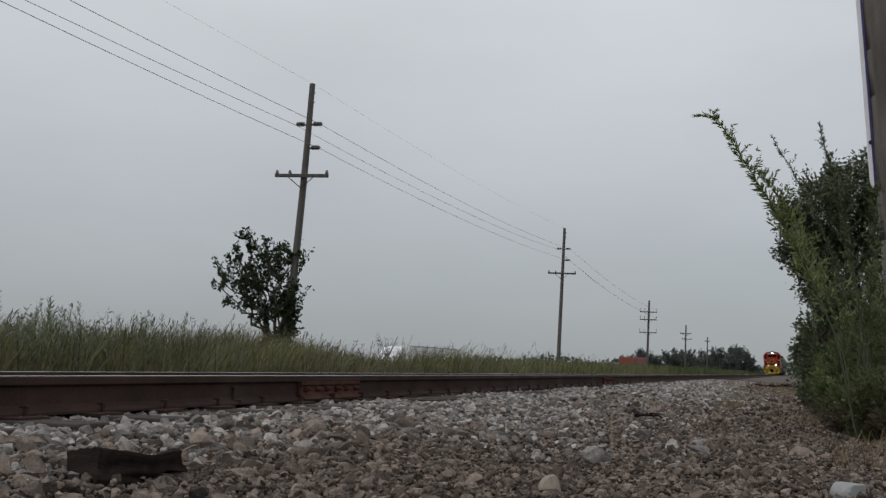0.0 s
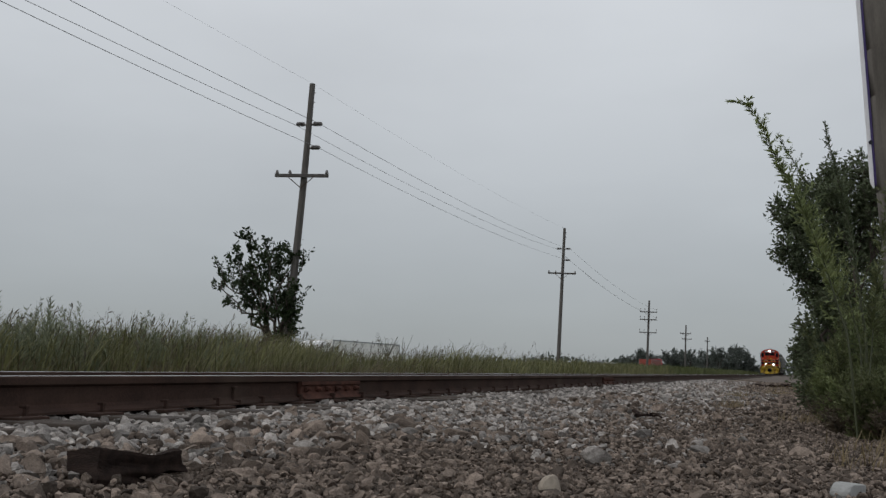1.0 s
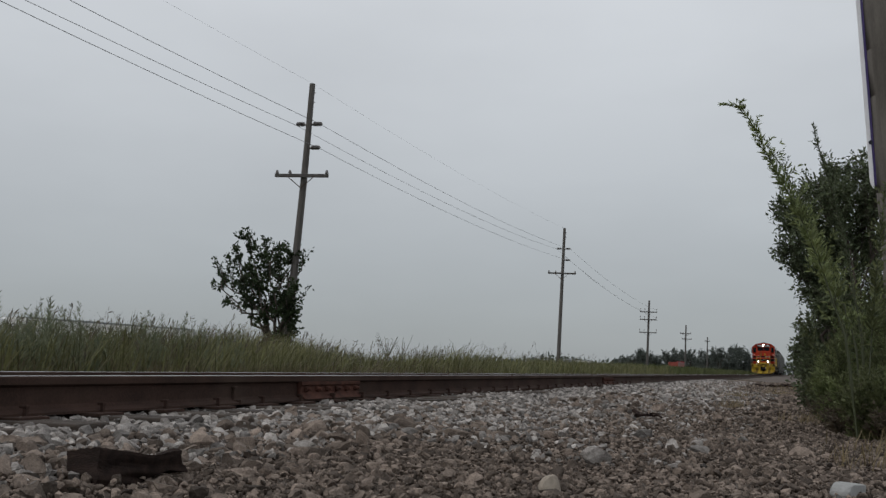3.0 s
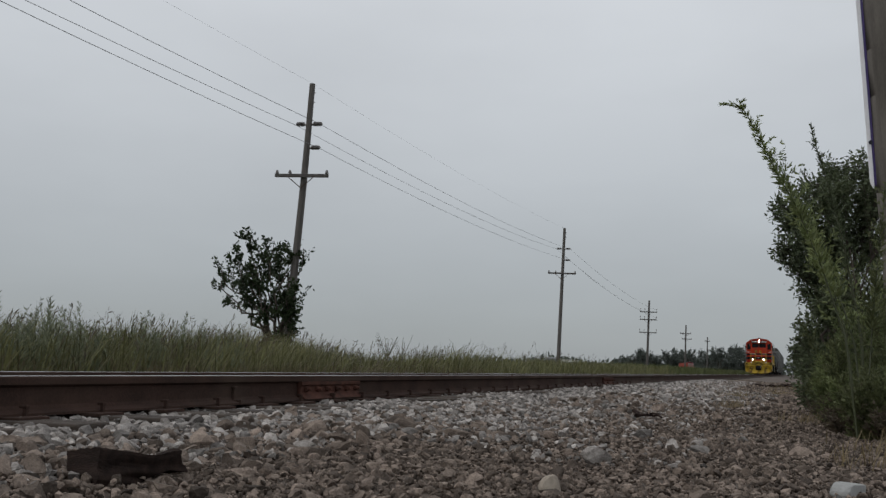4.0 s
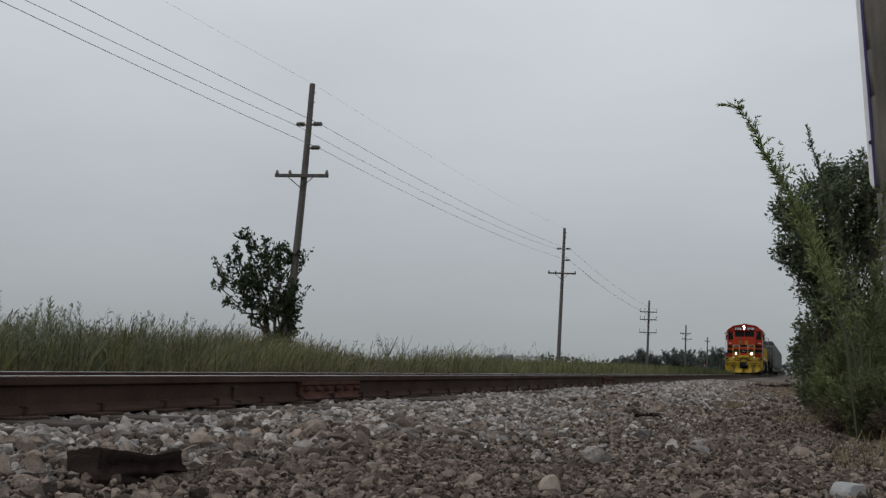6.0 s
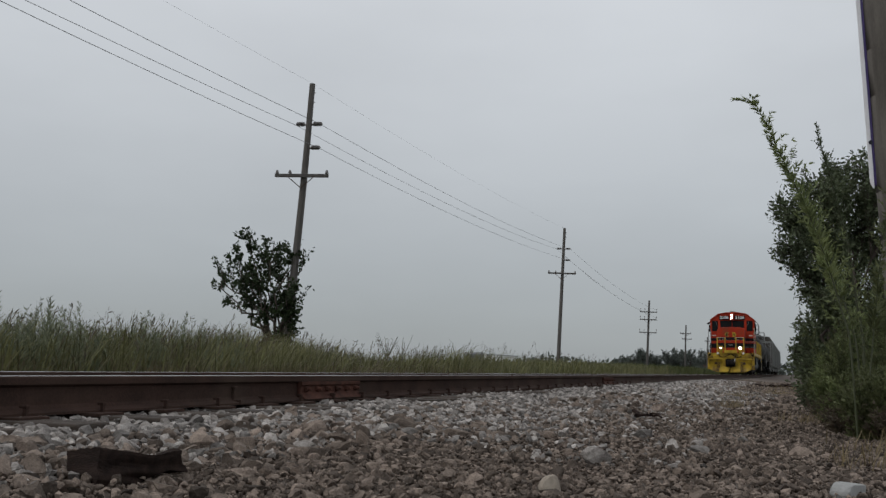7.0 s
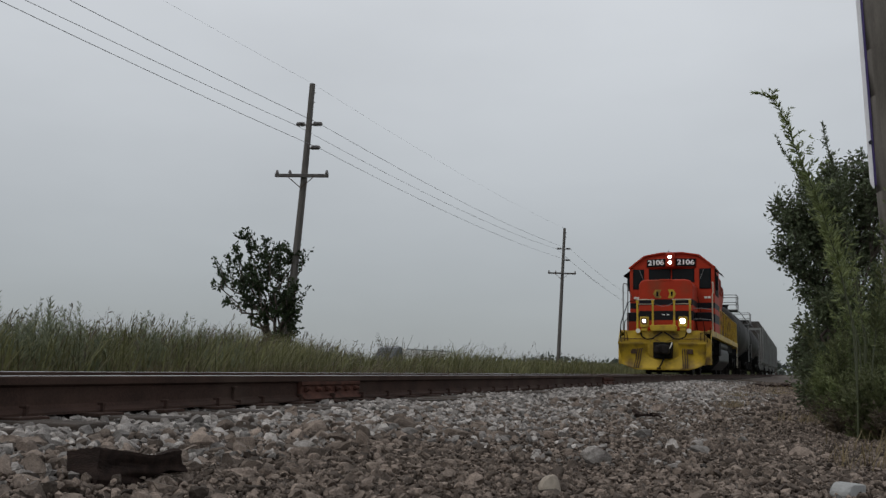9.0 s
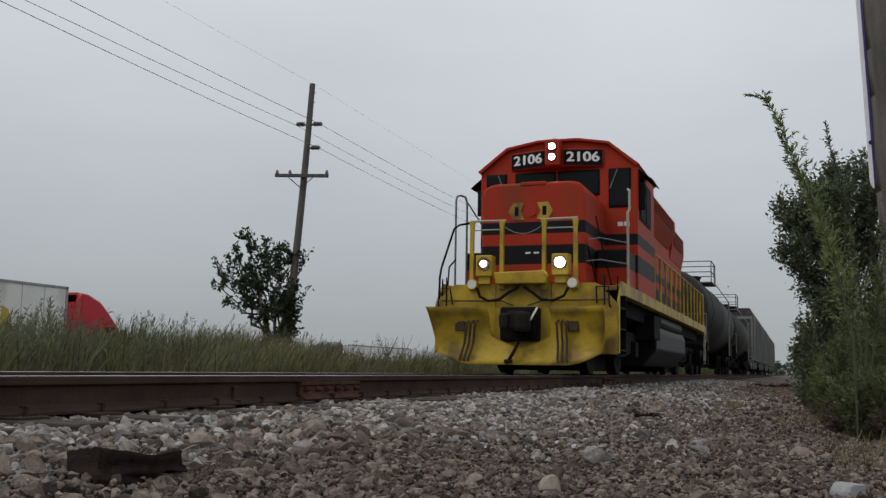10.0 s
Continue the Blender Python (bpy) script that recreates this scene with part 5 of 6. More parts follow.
# a mound of low weeds at the foot of the shrub, each clump a plant of its own
rs = np.random.RandomState(31)
clump_stems = []
for k, (x, y, h, lean) in enumerate([(0.32, 8.7, 0.7, -0.06), (0.38, 8.3, 0.75, -0.03), (0.46, 7.9, 0.55, -0.02), (0.58, 7.8, 0.66, 0.0), (0.52, 8.5, 1.1, 0.0), (0.70, 8.3, 1.3, 0.0), (0.36, 8.9, 1.0, -0.1),
                                     (0.24, 9.4, 0.6, -0.06), (0.28, 8.9, 0.6, -0.06), (0.60, 7.5, 0.45, -0.04), (0.76, 7.7, 0.8, 0.0), (0.50, 7.6, 0.42, -0.06), (0.38, 8.0, 0.48, -0.1), (0.44, 7.1, 0.36, -0.02), (0.52, 7.05, 0.45, 0.0), (0.40, 7.35, 0.4, -0.04), (0.62, 7.0, 0.55, 0.02), (0.50, 7.3, 0.62, 0.0), (0.36, 8.5, 0.36, -0.06), (0.68, 7.4, 0.42, 0.0), (0.66, 8.6, 1.5, -0.05), (0.22, 10.2, 0.6, -0.05), (0.85, 8.2, 1.6, 0.0)]):
    w = thing("low_weed", "bushy olive-green weed at the edge of the gravel", "weed", group="weeds by the gravel", at=pose(x, y, float(ground_z(x, y)) - 0.01))
    for j in range(5):
        a, l2 = rs.uniform(0, 6.28), rs.uniform(0.05, 0.28) * h
        top = (lean + math.cos(a) * l2, math.sin(a) * l2, h * rs.uniform(0.7, 1.0))
        weed_stem(w, [(0, 0, 0), (top[0] * 0.3, top[1] * 0.3, top[2] * 0.5), (top[0] * 0.75, top[1] * 0.75, top[2] * 0.85), top], 170, 0.08, rs, (M_leaf_weed if k % 4 == 0 else M_dead if k % 5 == 1 and h < 0.6 else M_leaf_low), 0.005, 0.02, 16)


WITHERED = [(0.55 - 0.013 * k + rs.uniform(-0.06, 0.14), 6.8 + 0.22 * k + 0.010 * k * k, rs.uniform(0.14, 0.30)) for k in range(26)]
for x, y, h in ((0.32, 9.8, 0.26), (0.35, 9.2, 0.3), (0.40, 8.7, 0.3), (0.42, 8.2, 0.3), (0.44, 7.75, 0.28), (0.54, 7.45, 0.3), (0.62, 7.2, 0.26), (0.26, 11.0, 0.3), (0.22, 12.2, 0.28), (0.7, 7.0, 0.25), (0.3, 7.9, 0.2), *WITHERED):
    w = thing("dead_weed", "low brown withered weed on the gravel edge", "weed", group="withered weeds by the gravel", at=pose(x, y, float(ground_z(x, y)) - 0.01))
    for j in range(7):
        a, l2 = rs.uniform(0, 6.28), rs.uniform(0.3, 0.9) * h
        top = (math.cos(a) * l2 - 0.03, math.sin(a) * l2, h * rs.uniform(0.5, 1.0))
        weed_stem(w, [(0, 0, 0), (top[0] * 0.4, top[1] * 0.4, top[2] * 0.6), top], 60, 0.055, rs, M_dead, 0.004, 0.02, 8)


def blades(pts, h, w, rs, lean=0.25, drift=(0.12, 0.0)):
    """Grass blades of three pieces that bend with the wind."""
    n = len(pts)
    z = ground_z(pts[:, 0], pts[:, 1]) - 0.02
    base = np.stack([pts[:, 0], pts[:, 1], z], 1)
    a = rs.uniform(0, 2 * math.pi, n)
    bend = np.stack([np.cos(a), np.sin(a), 0 * a], 1) * (rs.uniform(0.2, 1.0, n) * lean * h)[:, None] + np.array([drift[0], drift[1], 0]) * h[:, None]
    side = np.stack([-np.sin(a + 0.5), np.cos(a + 0.5), 0 * a], 1) * (w * 0.5)[:, None]
    H = np.stack([0 * h, 0 * h, h], 1)
    p1, p2, p3 = base + H * 0.45 + bend * 0.2, base + H * 0.8 + bend * 0.6, base + H * (1 - 0.25 * rs.uniform(0, 1, n)[:, None]) + bend * 1.25
    v = np.stack([base - side, base + side, p1 - side, p1 + side, p2 - side * 0.6, p2 + side * 0.6, p3], 1).reshape(-1, 3)
    f = np.array([[0, 1, 3], [0, 3, 2], [2, 3, 5], [2, 5, 4], [4, 5, 6]])
    return (v, (f[None] + (np.arange(n) * 7)[:, None, None]).reshape(-1, 3)), p3


def patchy(n, x0, x1, y0, y1, rs, amount=0.5, scale=0.9):
    p = scatter(n, x0, x1, y0, y1, rs)
    k = 0.5 + 0.5 * np.sin(p[:, 0] * 2.1 * scale + 1.3 * np.sin(p[:, 1] * 0.9 * scale)) * np.cos(p[:, 1] * 1.3 * scale + p[:, 0])
    return p[rs.uniform(0, 1, n) > amount * k], k[rs.uniform(0, 1, n) > 2]


rs = np.random.RandomState(41)
clumps = lambda p: 0.5 + 0.5 * np.sin(p[:, 0] * 1.7 + 2.0 * np.sin(p[:, 1] * 0.8)) * np.cos(p[:, 1] * 1.15 + 0.6 * p[:, 0])
tall = lambda p: np.interp(p[:, 1] / -p[:, 0], [1.3, 1.75, 2.05, 2.3, 3, 5], [0.86, 0.92, 0.74, 0.66, 1.02, 1.12])
gp = patchy(34000, -15.0, -8.0, 4, 27, rs)[0]
gh = rs.uniform(0.74, 1.4, len(gp)) * (0.72 + 0.48 * clumps(gp)) * tall(gp)
(v1, f1), _ = blades(gp, gh, rs.uniform(0.008, 0.022, len(gp)), rs, 0.6, (0.22, 0.05))
gp = patchy(22000, -21.0, -8.4, 27, 75, rs)[0]
(v2, f2), _ = blades(gp, rs.uniform(0.55, 0.98, len(gp)) * (0.9 + 0.35 * clumps(gp)) * tall(gp), rs.uniform(0.018, 0.036, len(gp)), rs, 0.5)
v, f = join([(v1, f1), (v2, f2)])
tagged(raw("tall_grass", v, f, M_grass), "tall uncut green grass on the far side of the track", "grass", kind="stuff")
gp = patchy(26000, -21.0, -8.4, 75, 260, rs)[0]
(v, f), _ = blades(gp, rs.uniform(0.9, 1.3, len(gp)), rs.uniform(0.04, 0.09, len(gp)), rs)
tagged(raw("distant_grass", v, f, M_grass_far), "distant green roadside grass", "grass", kind="stuff")
# broad-bladed clumps that stand out of the grass
def plumes(centres, rs, h0, h1, stalks, per):
    """Upright leafy weeds: stalks with narrow leaves that shorten towards the tip."""
    vf = []
    for cx, cy in centres:
        tallness = rs.uniform(h0, h1)
        for _ in range(stalks):
            x, y = cx + rs.normal() * 0.13, cy + rs.normal() * 0.16
            h = tallness * rs.uniform(0.72, 1.05)
            f = rs.uniform(0.25, 1.0, per)
            lean = np.array([rs.normal() * 0.10 + 0.05, rs.normal() * 0.08, 0.0])
            pos = np.array([x, y, float(ground_z(x, y))]) + np.stack([0 * f, 0 * f, f * h], 1) + lean * (f ** 2)[:, None] * h
            a = rs.uniform(0, 2 * math.pi, per)
            out = np.stack([np.cos(a), np.sin(a), rs.uniform(0.7, 1.7, per)], 1)
            ln = (0.23 - 0.16 * f) * rs.uniform(0.6, 1.2, per)
            vf.append(leaves(pos, out, ln, ln * 0.09 + 0.004, rs))
            stem = np.array([[x, y, float(ground_z(x, y))]])
            vf.append(leaves(stem, np.array([[0, 0, h]]) + lean * h, np.array([h]), np.array([0.02]), rs, 0.1))
    return join(vf)


at = scatter(64, -11.5, -8.4, 7.5, 17, rs)
v, f = plumes(at[at[:, 1] < -at[:, 0] * 1.62], rs, 0.85, 1.36, 5, 70)
tagged(raw("field_weeds", v, f, M_reed), "clumps of tall grey-green leafy weeds among the grass", "weeds", kind="stuff")
gp = patchy(5200, -8.9, -7.6, 6, 24, rs, 0.8)[0]
(v, f), _ = blades(gp, rs.uniform(0.35, 0.85, len(gp)), rs.uniform(0.006, 0.014, len(gp)), rs, 0.7)
tagged(raw("withered_grass", v, f, M_brown_grass), "withered brown grass low among the green", "grass", kind="stuff")
# taller stalks with seed heads
gp = np.concatenate([scatter(1300, -13.5, -8.3, 5, 26, rs), scatter(260, -16, -9, 26, 60, rs)])
gp = gp[clumps(gp) > 0.5]
(v1, f1), tips = blades(gp, rs.uniform(1.0, 1.5, len(gp)) * (0.15 + 0.85 * tall(gp)), np.full(len(gp), 0.008), rs, 0.2)
vf = []
for k in range(7):
    d = np.tile(np.array([[0.25, 0.0, 0.9]]), (len(tips), 1)) + rs.normal(size=(len(tips), 3)) * 0.45
    st = tips - np.array([0.02, 0, 0.16]) + np.array([0.01, 0, 0.028]) * k
    ln = rs.uniform(0.05, 0.12, len(tips))
    vf.append(leaves(st, d, ln, ln * 0.18, rs))
v, f = join([(v1, f1)] + vf)
tagged(raw("seeding_grass", v, f, M_seed), "brownish seed heads standing above the tall grass", "grass", kind="stuff")
# weeds close behind the track and dry tufts in the gravel
gp = scatter(5000, -8.6, -6.6, 3, 60, rs)
(v, f), _ = blades(gp, rs.uniform(0.2, 0.55, len(gp)), rs.uniform(0.006, 0.016, len(gp)), rs, 0.4)
tagged(raw("short_grass", v, f, M_grass), "short green grass along the foot of the track bed", "grass", kind="stuff")
gp = np.concatenate([np.array([x, y]) + rs.normal(size=(n, 2)) * (s, s * 1.6) for x, y, n, s in
                     ((-0.95, 17.5, 260, 0.16), (-0.75, 12.6, 200, 0.10), (-0.35, 22.0, 220, 0.2), (0.1, 9.2, 160, 0.15), (-0.2, 28.0, 260, 0.3), (0.5, 6.0, 110, 0.12), (0.3, 5.2, 60, 0.1))])
(v, f), _ = blades(gp, rs.uniform(0.05, 0.2, len(gp)), rs.uniform(0.003, 0.006, len(gp)), rs, 0.8)
tagged(raw("dry_grass", v, f, M_straw), "dry straw-coloured grass tufts in the gravel", "grass", kind="stuff")

# tall bare-topped weeds standing out of the distant grass
rs = np.random.RandomState(51)
for x, y, h in ((-13.0, 51.5, 1.5), (-12.6, 53.0, 1.6), (-13.3, 53.5, 1.4), (-12.8, 31.0, 1.5), (-12.2, 28.3, 1.5), (-12.6, 29.2, 1.4)):
    w = thing("field_weed", "thin dark branching weed above the grass", "weed", group="weeds in the grass", at=pose(x, y, float(ground_z(x, y))))
    for j in range(7):
        a = rs.uniform(0, 6.28)
        weed_stem(w, [(0, 0, 0), (math.cos(a) * 0.05, 0, h * 0.5), (math.cos(a) * 0.4, math.sin(a) * 0.3, h * rs.uniform(0.8, 1))], 22, 0.07, rs, M_seed, 0.01, 0.4, 4)

# ---- distant trees ----
rs = np.random.RandomState(61)


def far_tree(x, y, h, w):
    cl = []
    for _ in range(16):
        a, q = rs.uniform(0, 6.28), rs.uniform(0, 1) ** 0.6
        zf = rs.uniform(0.12, 0.95)
        ww = w * 0.5 * math.sin(math.pi * min(0.97, max(0.15, zf * 0.9 + 0.08))) ** 0.6
        cl.append((x + math.cos(a) * q * ww, y + math.sin(a) * q * ww, h * zf - 0.6, h * 0.17 * rs.uniform(0.8, 1.3)))
    shrub("tree", "distant dark green tree on the horizon", "tree", (x, y, -0.6), cl, h * 0.055, 4200, rs, M_hazed_leaf, h * 0.02, h * 0.025)


for x, y, h, w in ((-60, 402, 9.5, 12), (-42, 404, 10.5, 14), (-48, 396, 9.6, 12), (-62, 398, 8.0, 16), (-66.5, 405, 6.5, 10), (-57, 395, 9.0, 13), (-52.0, 402, 7.4, 13), (-45, 400, 8.6, 14), (-39.0, 392, 9.6, 13), (-33.5, 400, 9.6, 11),
                   (-21.5, 262, 5.6, 6.5), (-18.2, 258, 6.6, 6.5), (-15.5, 260, 7.2, 6.5), (-13.2, 255, 7.0, 5.5), (-11.2, 256, 6.2, 4.0), (-27, 400, 8.4, 12), (-63.5, 402, 7.2, 15), (-55, 408, 7.6, 16), (-49.5, 405, 8.0, 15), (-23, 300, 5.6, 8), (-20, 290, 5.4, 8), (-5.5, 300, 4.5, 6), (4.0, 260, 5.0, 8), (-28, 330, 5.4, 10)):
    far_tree(x, y, h, w)
rs = np.random.RandomState(71)
n = 5200
wp = np.stack([rs.uniform(-700, 60, n), rs.uniform(880, 960, n)], 1)
top = 9 + 3.5 * np.sin(wp[:, 0] * 0.021) + 2.5 * np.sin(wp[:, 0] * 0.083 + 1)
zz = rs.uniform(0, 1, n) * np.maximum(top, 3) - 1
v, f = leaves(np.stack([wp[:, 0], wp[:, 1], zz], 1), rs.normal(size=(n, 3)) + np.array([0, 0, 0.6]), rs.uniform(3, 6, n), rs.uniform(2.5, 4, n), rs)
tagged(raw("distant_woods", v, f, M_hazed_leaf), "faint dark line of woods on the horizon", "woods", kind="stuff")

# ---- post with a white marker strip beside the shrub ----
M_post = material("grey_timber_post", (0.13, 0.115, 0.10), (0.075, 0.066, 0.058), rough=0.95, scale=4, fine=50, bump=0.6, stretch=(5, 5, 0.6))
M_strip = material("white_plastic_strip", (0.88, 0.87, 0.90), (0.80, 0.79, 0.82), rough=0.5, scale=3, fine=30, bump=0.05, dirt=(0.55, 0.52, 0.40), dirt_scale=2.0, dirt_amount=0.3)
M_lens_fringe = material("violet_fringe", (0.055, 0.03, 0.16), (0.035, 0.02, 0.11), rough=0.5, scale=3, fine=30, bump=0.05)
M_bolt = material("dark_bolt", (0.03, 0.03, 0.045), rough=0.5, metal=0.5, bump=0.0)
post = thing("marker_post", "grey weathered timber post carrying a white marker strip", "post", at=pose(0.88, 8.5, -0.42, 0, -2.0, 0))
bm = B()
for k in range(12):
    z0, z1 = -0.02 + k * 0.4, 0.38 + k * 0.4
    rod(bm, (0.004 * math.sin(k * 2.1), 0, z0), (0.004 * math.sin((k + 1) * 2.1), 0, z1), 0.152 - 0.0018 * k, 0.152 - 0.0018 * (k + 1), 24)
bmesh.ops.remove_doubles(bm, verts=bm.verts, dist=0.003)
part("shaft", bm, M_post, post, smooth=True)
bm = B()
prism(bm, [(-0.158, 0.0), (-0.17, 0.0), (-0.19, 0.05), (-0.19, 3.2), (-0.158, 3.2)], -0.03, -0.008, "y", 0.002)
strip = part("marker_strip", bm, M_strip, post, "white plastic strip bolted to the post")
strip.matrix_basis = pose(0, 0, 2.02)
# violet band added beside the strip: the lens's colour fringe built as a shape
bm = B()
prism(bm, [(-0.1575, 0.01), (-0.1575, 3.2), (-0.137, 3.2), (-0.139, 0.03)], -0.034, -0.006, "y", 0.002)
edge = part("lens_fringe", bm, M_lens_fringe, post, "dark violet band added for the lens colour fringe along the strip")
edge.matrix_basis = pose(0, 0, 2.02)
for z in (0.38,):
    bm = B()
    rod(bm, (-0.162, -0.045, z), (-0.162, -0.02, z), 0.017, n=10)
    part("bolt", bm, M_bolt, strip)

# ---- lorries on the highway ----
def truck_paint(name, c):
    return material(name, c, tuple(v * 0.88 for v in c), rough=0.35, scale=1, fine=15, bump=0.02, dirt=tuple(v * 0.6 for v in c), dirt_scale=0.8, dirt_amount=0.15)


M_truck_red = truck_paint("red_truck_paint", (0.55, 0.012, 0.03))
M_truck_white = truck_paint("white_truck_paint", (0.85, 0.85, 0.86))
M_truck_dark = truck_paint("dark_truck_paint", (0.05, 0.055, 0.06))
M_trailer = material("white_trailer_panel", (0.84, 0.83, 0.80), (0.76, 0.75, 0.72), rough=0.45, scale=0.7, fine=9, bump=0.02, dirt=(0.4, 0.37, 0.32), dirt_scale=0.6, dirt_amount=0.25)
M_trailer_red = truck_paint("red_trailer_panel", (0.30, 0.06, 0.04))
M_alu = material("trailer_trim", (0.35, 0.36, 0.37), (0.25, 0.26, 0.27), rough=0.4, metal=0.6, bump=0.0)
M_tyre = material("tyre_rubber", (0.02, 0.02, 0.02), rough=0.9, bump=0.1)
M_art_y = material("yellow_panel_art", (0.55, 0.42, 0.06), (0.4, 0.3, 0.05), rough=0.5, bump=0.0, scale=2)
M_art_d = material("dark_panel_art", (0.10, 0.08, 0.06), (0.05, 0.04, 0.03), rough=0.5, bump=0.0, scale=2)


def lorry(label, cab_paint, box_paint, art=False, trailer_h=4.1):
    """A tractor and box trailer; y = 0 is the bumper, y runs to the rear, z = 0 the road."""
    e = thing("semi_truck", label, "truck", group="trucks on the highway")
    bm = B()
    prism(bm, [(0.0, 0.5), (0.05, 1.35), (0.4, 1.75), (1.5, 1.95), (2.0, 2.65), (2.45, 3.15), (3.1, 3.65), (3.9, 3.92), (4.3, 3.95), (4.3, 0.7), (1.8, 0.5)], -1.15, 1.15, "x", 0.09)
    cab = part("cab", bm, cab_paint, e, smooth=False)
    bm = B()
    prism(bm, [(1.56, 1.98), (2.03, 2.66), (2.08, 2.62), (1.62, 1.96)], -0.98, 0.98, "x")
    part("windscreen", bm, M_glass, cab, "dark windscreen")
    for s in (-1, 1):
        bm = B()
        prism(bm, [(1.75, 1.95), (2.1, 2.55), (2.75, 2.55), (2.75, 1.95)], s * 1.145, s * 1.165, "x")
        part("side_window", bm, M_glass, cab)
        bm = B()
        prism(bm, [(4.3, 0.9), (4.6, 0.95), (4.6, 3.6), (4.3, 3.85)], s * 1.06, s * 1.12, "x")
        part("side_fairing", bm, cab_paint, cab)
        bm = B()
        box(bm, min(s * 1.2, s * 1.4), max(s * 1.2, s * 1.4), 1.65, 1.8, 1.9, 2.45, 0.03)
        part("mirror", bm, M_truck_dark, cab)
    bm = B()
    prism(bm, [(2.6, 3.35), (3.2, 3.75), (4.3, 4.0), (4.3, 3.5)], -0.9, 0.9, "x", 0.06)
    part("roof_fairing", bm, cab_paint, cab)
    bm = B()
    box(bm, -0.45, 0.45, 0.4, 21.5, 0.7, 1.0)
    part("chassis", bm, M_truck_dark, e)
    bm = B()
    box(bm, -1.29, 1.29, 5.4, 21.6, 1.1, trailer_h, 0.03)
    tr = part("trailer", bm, box_paint, e, "box trailer")
    for s in (-1, 1):
        for z0, z1 in ((1.08, 1.24), (trailer_h - 0.1, trailer_h + 0.01)):
            bm = B()
            box(bm, s * 1.3 - 0.015, s * 1.3 + 0.015, 5.38, 21.62, z0, z1)
            part("trim_rail", bm, M_alu, tr)
        for y in (5.42, 21.58):
            bm = B()
            box(bm, s * 1.3 - 0.015, s * 1.3 + 0.015, y - 0.06, y + 0.06, 1.1, trailer_h)
            part("corner_post", bm, M_alu, tr)
        for k in range(12):
            bm = B()
            y = 6.7 + k * 1.22
            box(bm, s * 1.292 - 0.006, s * 1.292 + 0.006, y - 0.012, y + 0.012, 1.25, trailer_h - 0.1)
            part("panel_seam", bm, M_alu, tr)
    if art:
        for y0, z0, w, h, mt in ((8.3, 1.75, 0.7, 1.35, M_art_y), (9.2, 2.0, 0.5, 1.2, M_art_d), (11.0, 1.6, 1.2, 1.0, M_art_y), (7.9, 1.5, 0.35, 0.9, M_art_d)):
            bm = B()
            prism(bm, [(y0, z0), (y0 + w * 0.5, z0), (y0 + w, z0 + h * 0.5), (y0 + w * 0.85, z0 + h), (y0 + w * 0.4, z0 + h * 0.9), (y0 + w * 0.1, z0 + h * 0.5)], -1.308, -1.299, "x")
            part("panel_art", bm, mt, tr, "plain coloured shape on the trailer side")
    for y in (0.95, 4.6, 5.9, 18.9, 20.2):
        for s in (-1, 1):
            bm = B()
            rod(bm, (s * 0.85, y, 0.5), (s * 1.22, y, 0.5), 0.5, n=24)
            w = part("wheel", bm, M_tyre, e)
            bm = B()
            rod(bm, (s * 1.16, y, 0.5), (s * 1.235, y, 0.5), 0.27, 0.24, 16)
            part("rim", bm, M_alu, w)
    return e


truck_red = lorry("truck with a red cab and white box trailer on the highway", M_truck_red, M_trailer, True)
truck_far = lorry("distant truck with a red cab and red trailer on the highway", M_truck_red, M_trailer_red, False, 3.7)
truck_white = lorry("white truck with a long white box trailer on the highway", M_truck_white, M_trailer)
truck_dark = lorry("truck with a dark cab and white box trailer on the highway", M_truck_dark, M_trailer, False, 3.75)
# rows: thing, lane x, road z, front's y at the start, speed; a positive speed drives away
TRAFFIC = [(truck_red, -30.0, -0.88, 37.9 - 24.0 * 10, 24.0), (truck_far, -30.0, -0.88, 205.0, 25.0), (truck_white, -42.0, -1.5, 95.5, -19.3), (truck_dark, -42.0, -1.5, 94.5 + 15.0 * 9.0, -15.0)]

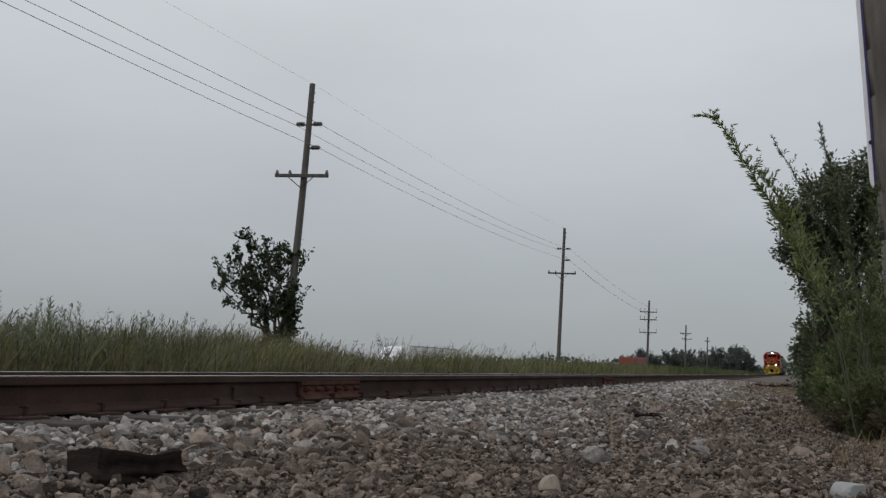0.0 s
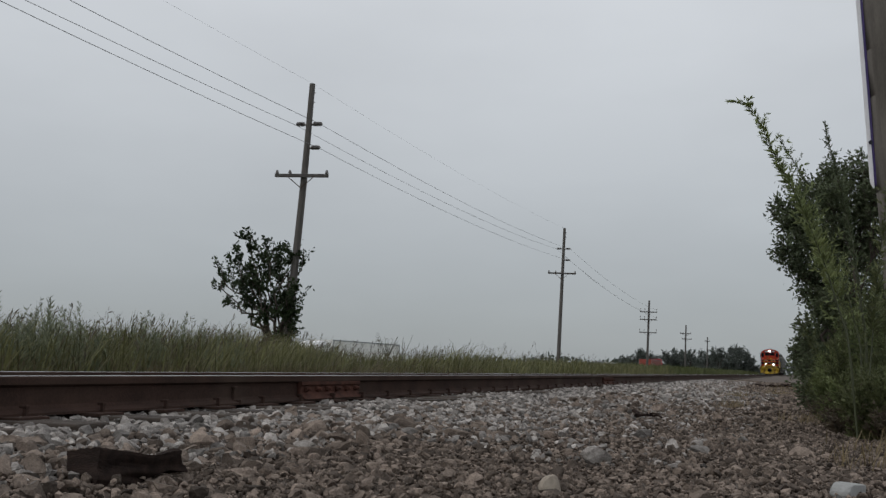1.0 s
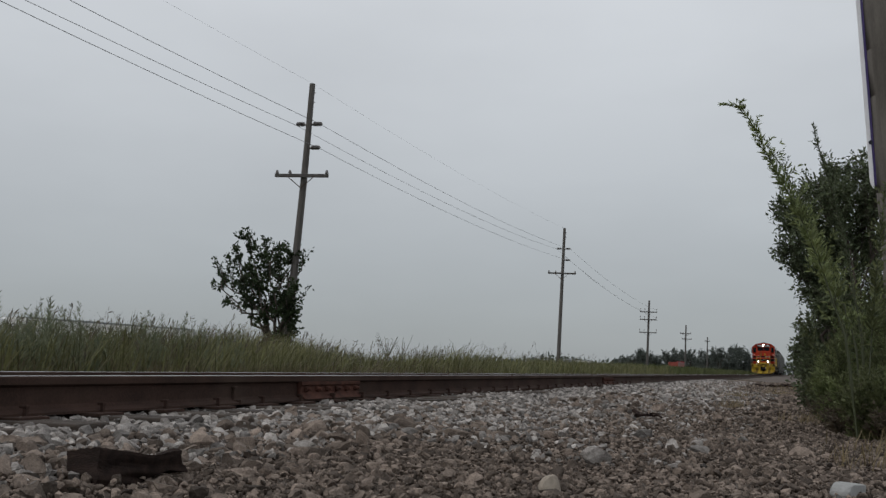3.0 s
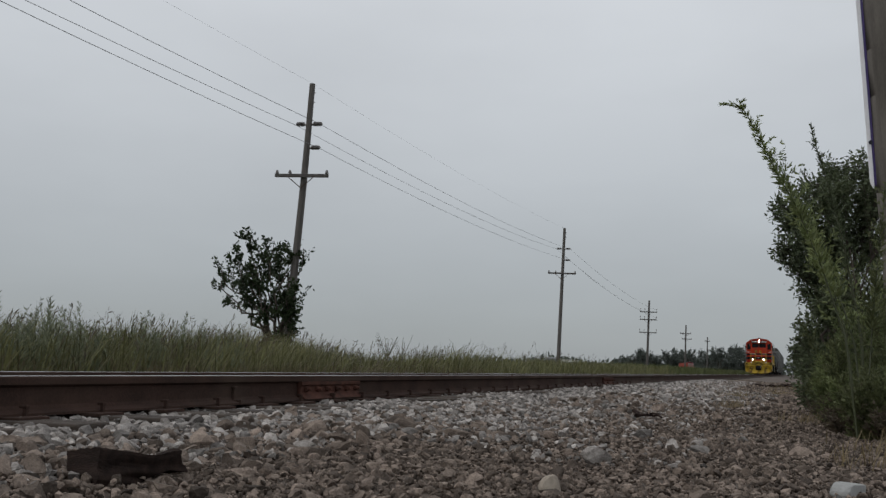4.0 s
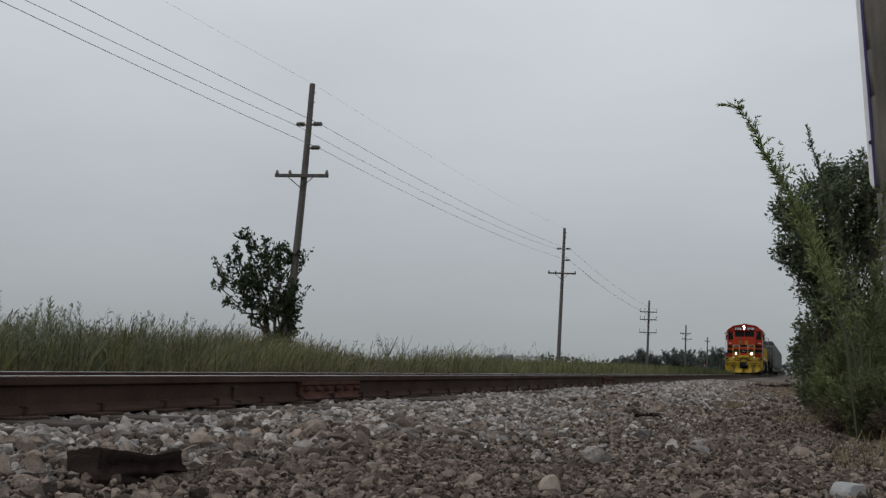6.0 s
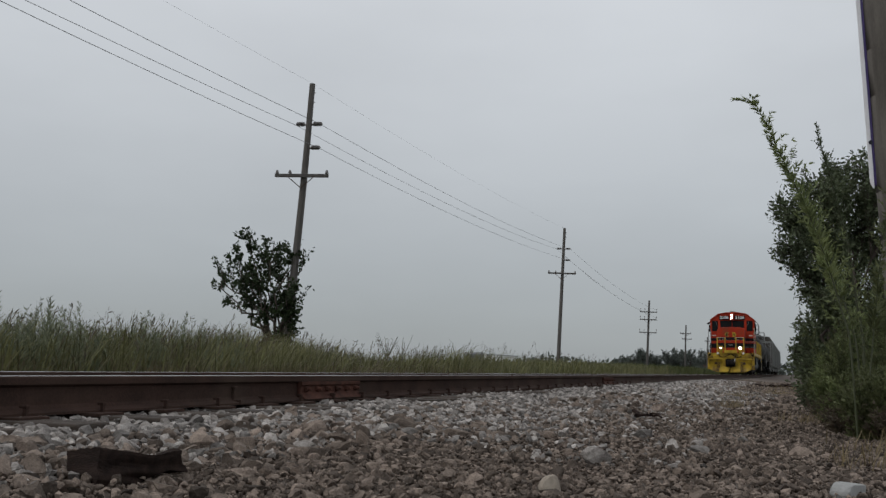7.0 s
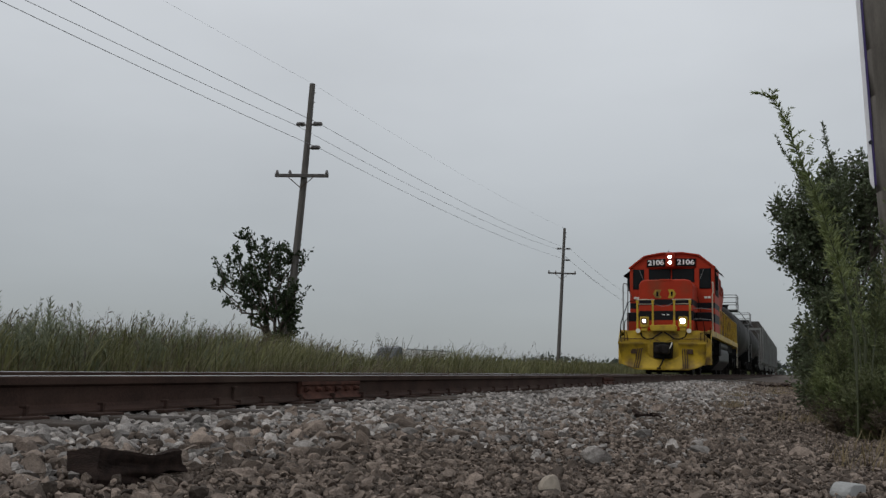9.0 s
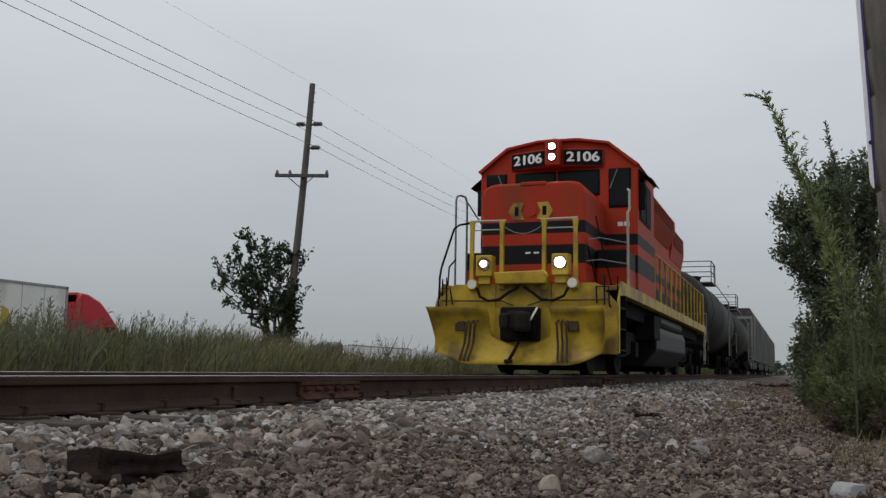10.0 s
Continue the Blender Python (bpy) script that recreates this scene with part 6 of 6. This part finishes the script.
# ---- what moves ----
FRONT = 15.15          # y of the plough when the clip ends
SWAY_MAIN = [(0, 5.7), (0.2, 4.4), (0.4, 2.0), (0.6, 3.1), (0.8, -0.8), (1.0, 0.0), (1.2, 2.2), (1.4, 0.0), (1.6, -2.3), (1.8, -3.6), (2.0, 5.7), (2.2, 1.6), (2.4, -0.4), (2.5, 7.5), (2.6, 10.4),
             (2.9, 3.0), (3.2, 0.5), (3.5, 3.5), (3.8, 1.3), (4.0, 1.2), (4.2, -1.4), (4.4, 6.7), (4.5, 4.8), (4.6, 0.9), (4.8, 2.2), (5.0, 1.0), (5.2, 0.5), (5.4, -0.5), (5.5, 0.3), (5.6, 4.4),
             (5.9, 1.0), (6.2, 3.0), (6.5, -0.5), (6.8, -2.2), (7.0, -0.9), (7.2, 0.4), (7.4, -3.7), (7.5, -1.5), (7.6, 0.3), (7.8, 0.1), (8.0, -1.7), (8.4, -2.0), (8.5, -2.2), (9.0, -4.0), (9.5, -1.9), (10.0, -2.9)]
SWAY_SPIKE = [(0, 0.2), (0.2, 3.3), (0.4, 4.4), (0.6, 2.1), (0.8, 2.0), (1.0, -0.7), (1.2, 0.2), (1.4, 1.4), (1.6, 0.2), (1.8, -1.8), (2.0, 0.4), (2.2, 5.6), (2.4, 2.8), (2.6, 2.2), (3.2, 1.0), (3.8, 3.6), (4.0, 1.7),
              (4.2, -0.6), (4.4, 4.5), (4.6, 5.9), (4.8, 3.5), (5.0, 6.8), (5.2, 4.0), (5.4, 4.1), (5.6, 2.1), (6.2, 2.5), (6.8, 0.8), (7.0, 0.8), (7.2, 0.1), (7.4, 2.7), (7.6, 2.7), (7.8, -1.2), (8.0, 2.2), (8.4, 0.1),
              (9.0, -0.3), (9.5, 1.8), (10, -0.8)]


def motions():
    times = [k * 0.5 for k in range(21)]
    for ob, back in CONSIST:
        walk(ob, [(t, pose(TRACK - 0.04, FRONT + SPEED * (10.0 - t) + back, 0.0)) for t in times])
    step = 1.0 / FPS
    for w in loco_wheels:
        y, r = w.matrix_basis.translation.y, 0.51
        walk(w, [(k * step, pose(0, y, r, math.degrees(SPEED * k * step / r))) for k in range(301)])
    for ob, x, z, y, v in TRAFFIC:
        turn = 180 if v > 0 else 0
        walk(ob, [(t, pose(x, y + v * t, z, 0, 0, turn)) for t in times])
    for st, k in ((main_stem, 1.0), (side_stem, 0.7), (low_stem, 0.35)):
        walk(st, [(t, pose(0, 0, 0, 0, -a * k, 0)) for t, a in SWAY_MAIN])
    for st, k in ((spike_stem, 1.0), (spike_stem_2, 1.3)):
        walk(st, [(t, pose(0, 0, 0, 0, -a * k, 0)) for t, a in SWAY_SPIKE])
    for cr, amp, ph in ((tree_crown, 0.35, 0.0), (bush_crown, 0.5, 1.0)):
        walk(cr, [(t, pose(0, 0, 0, 0, amp * math.sin(t * 1.9 + ph) + amp * 0.6 * math.sin(t * 4.3 + ph), 0)) for t in [k * 0.25 for k in range(41)]])


motions()
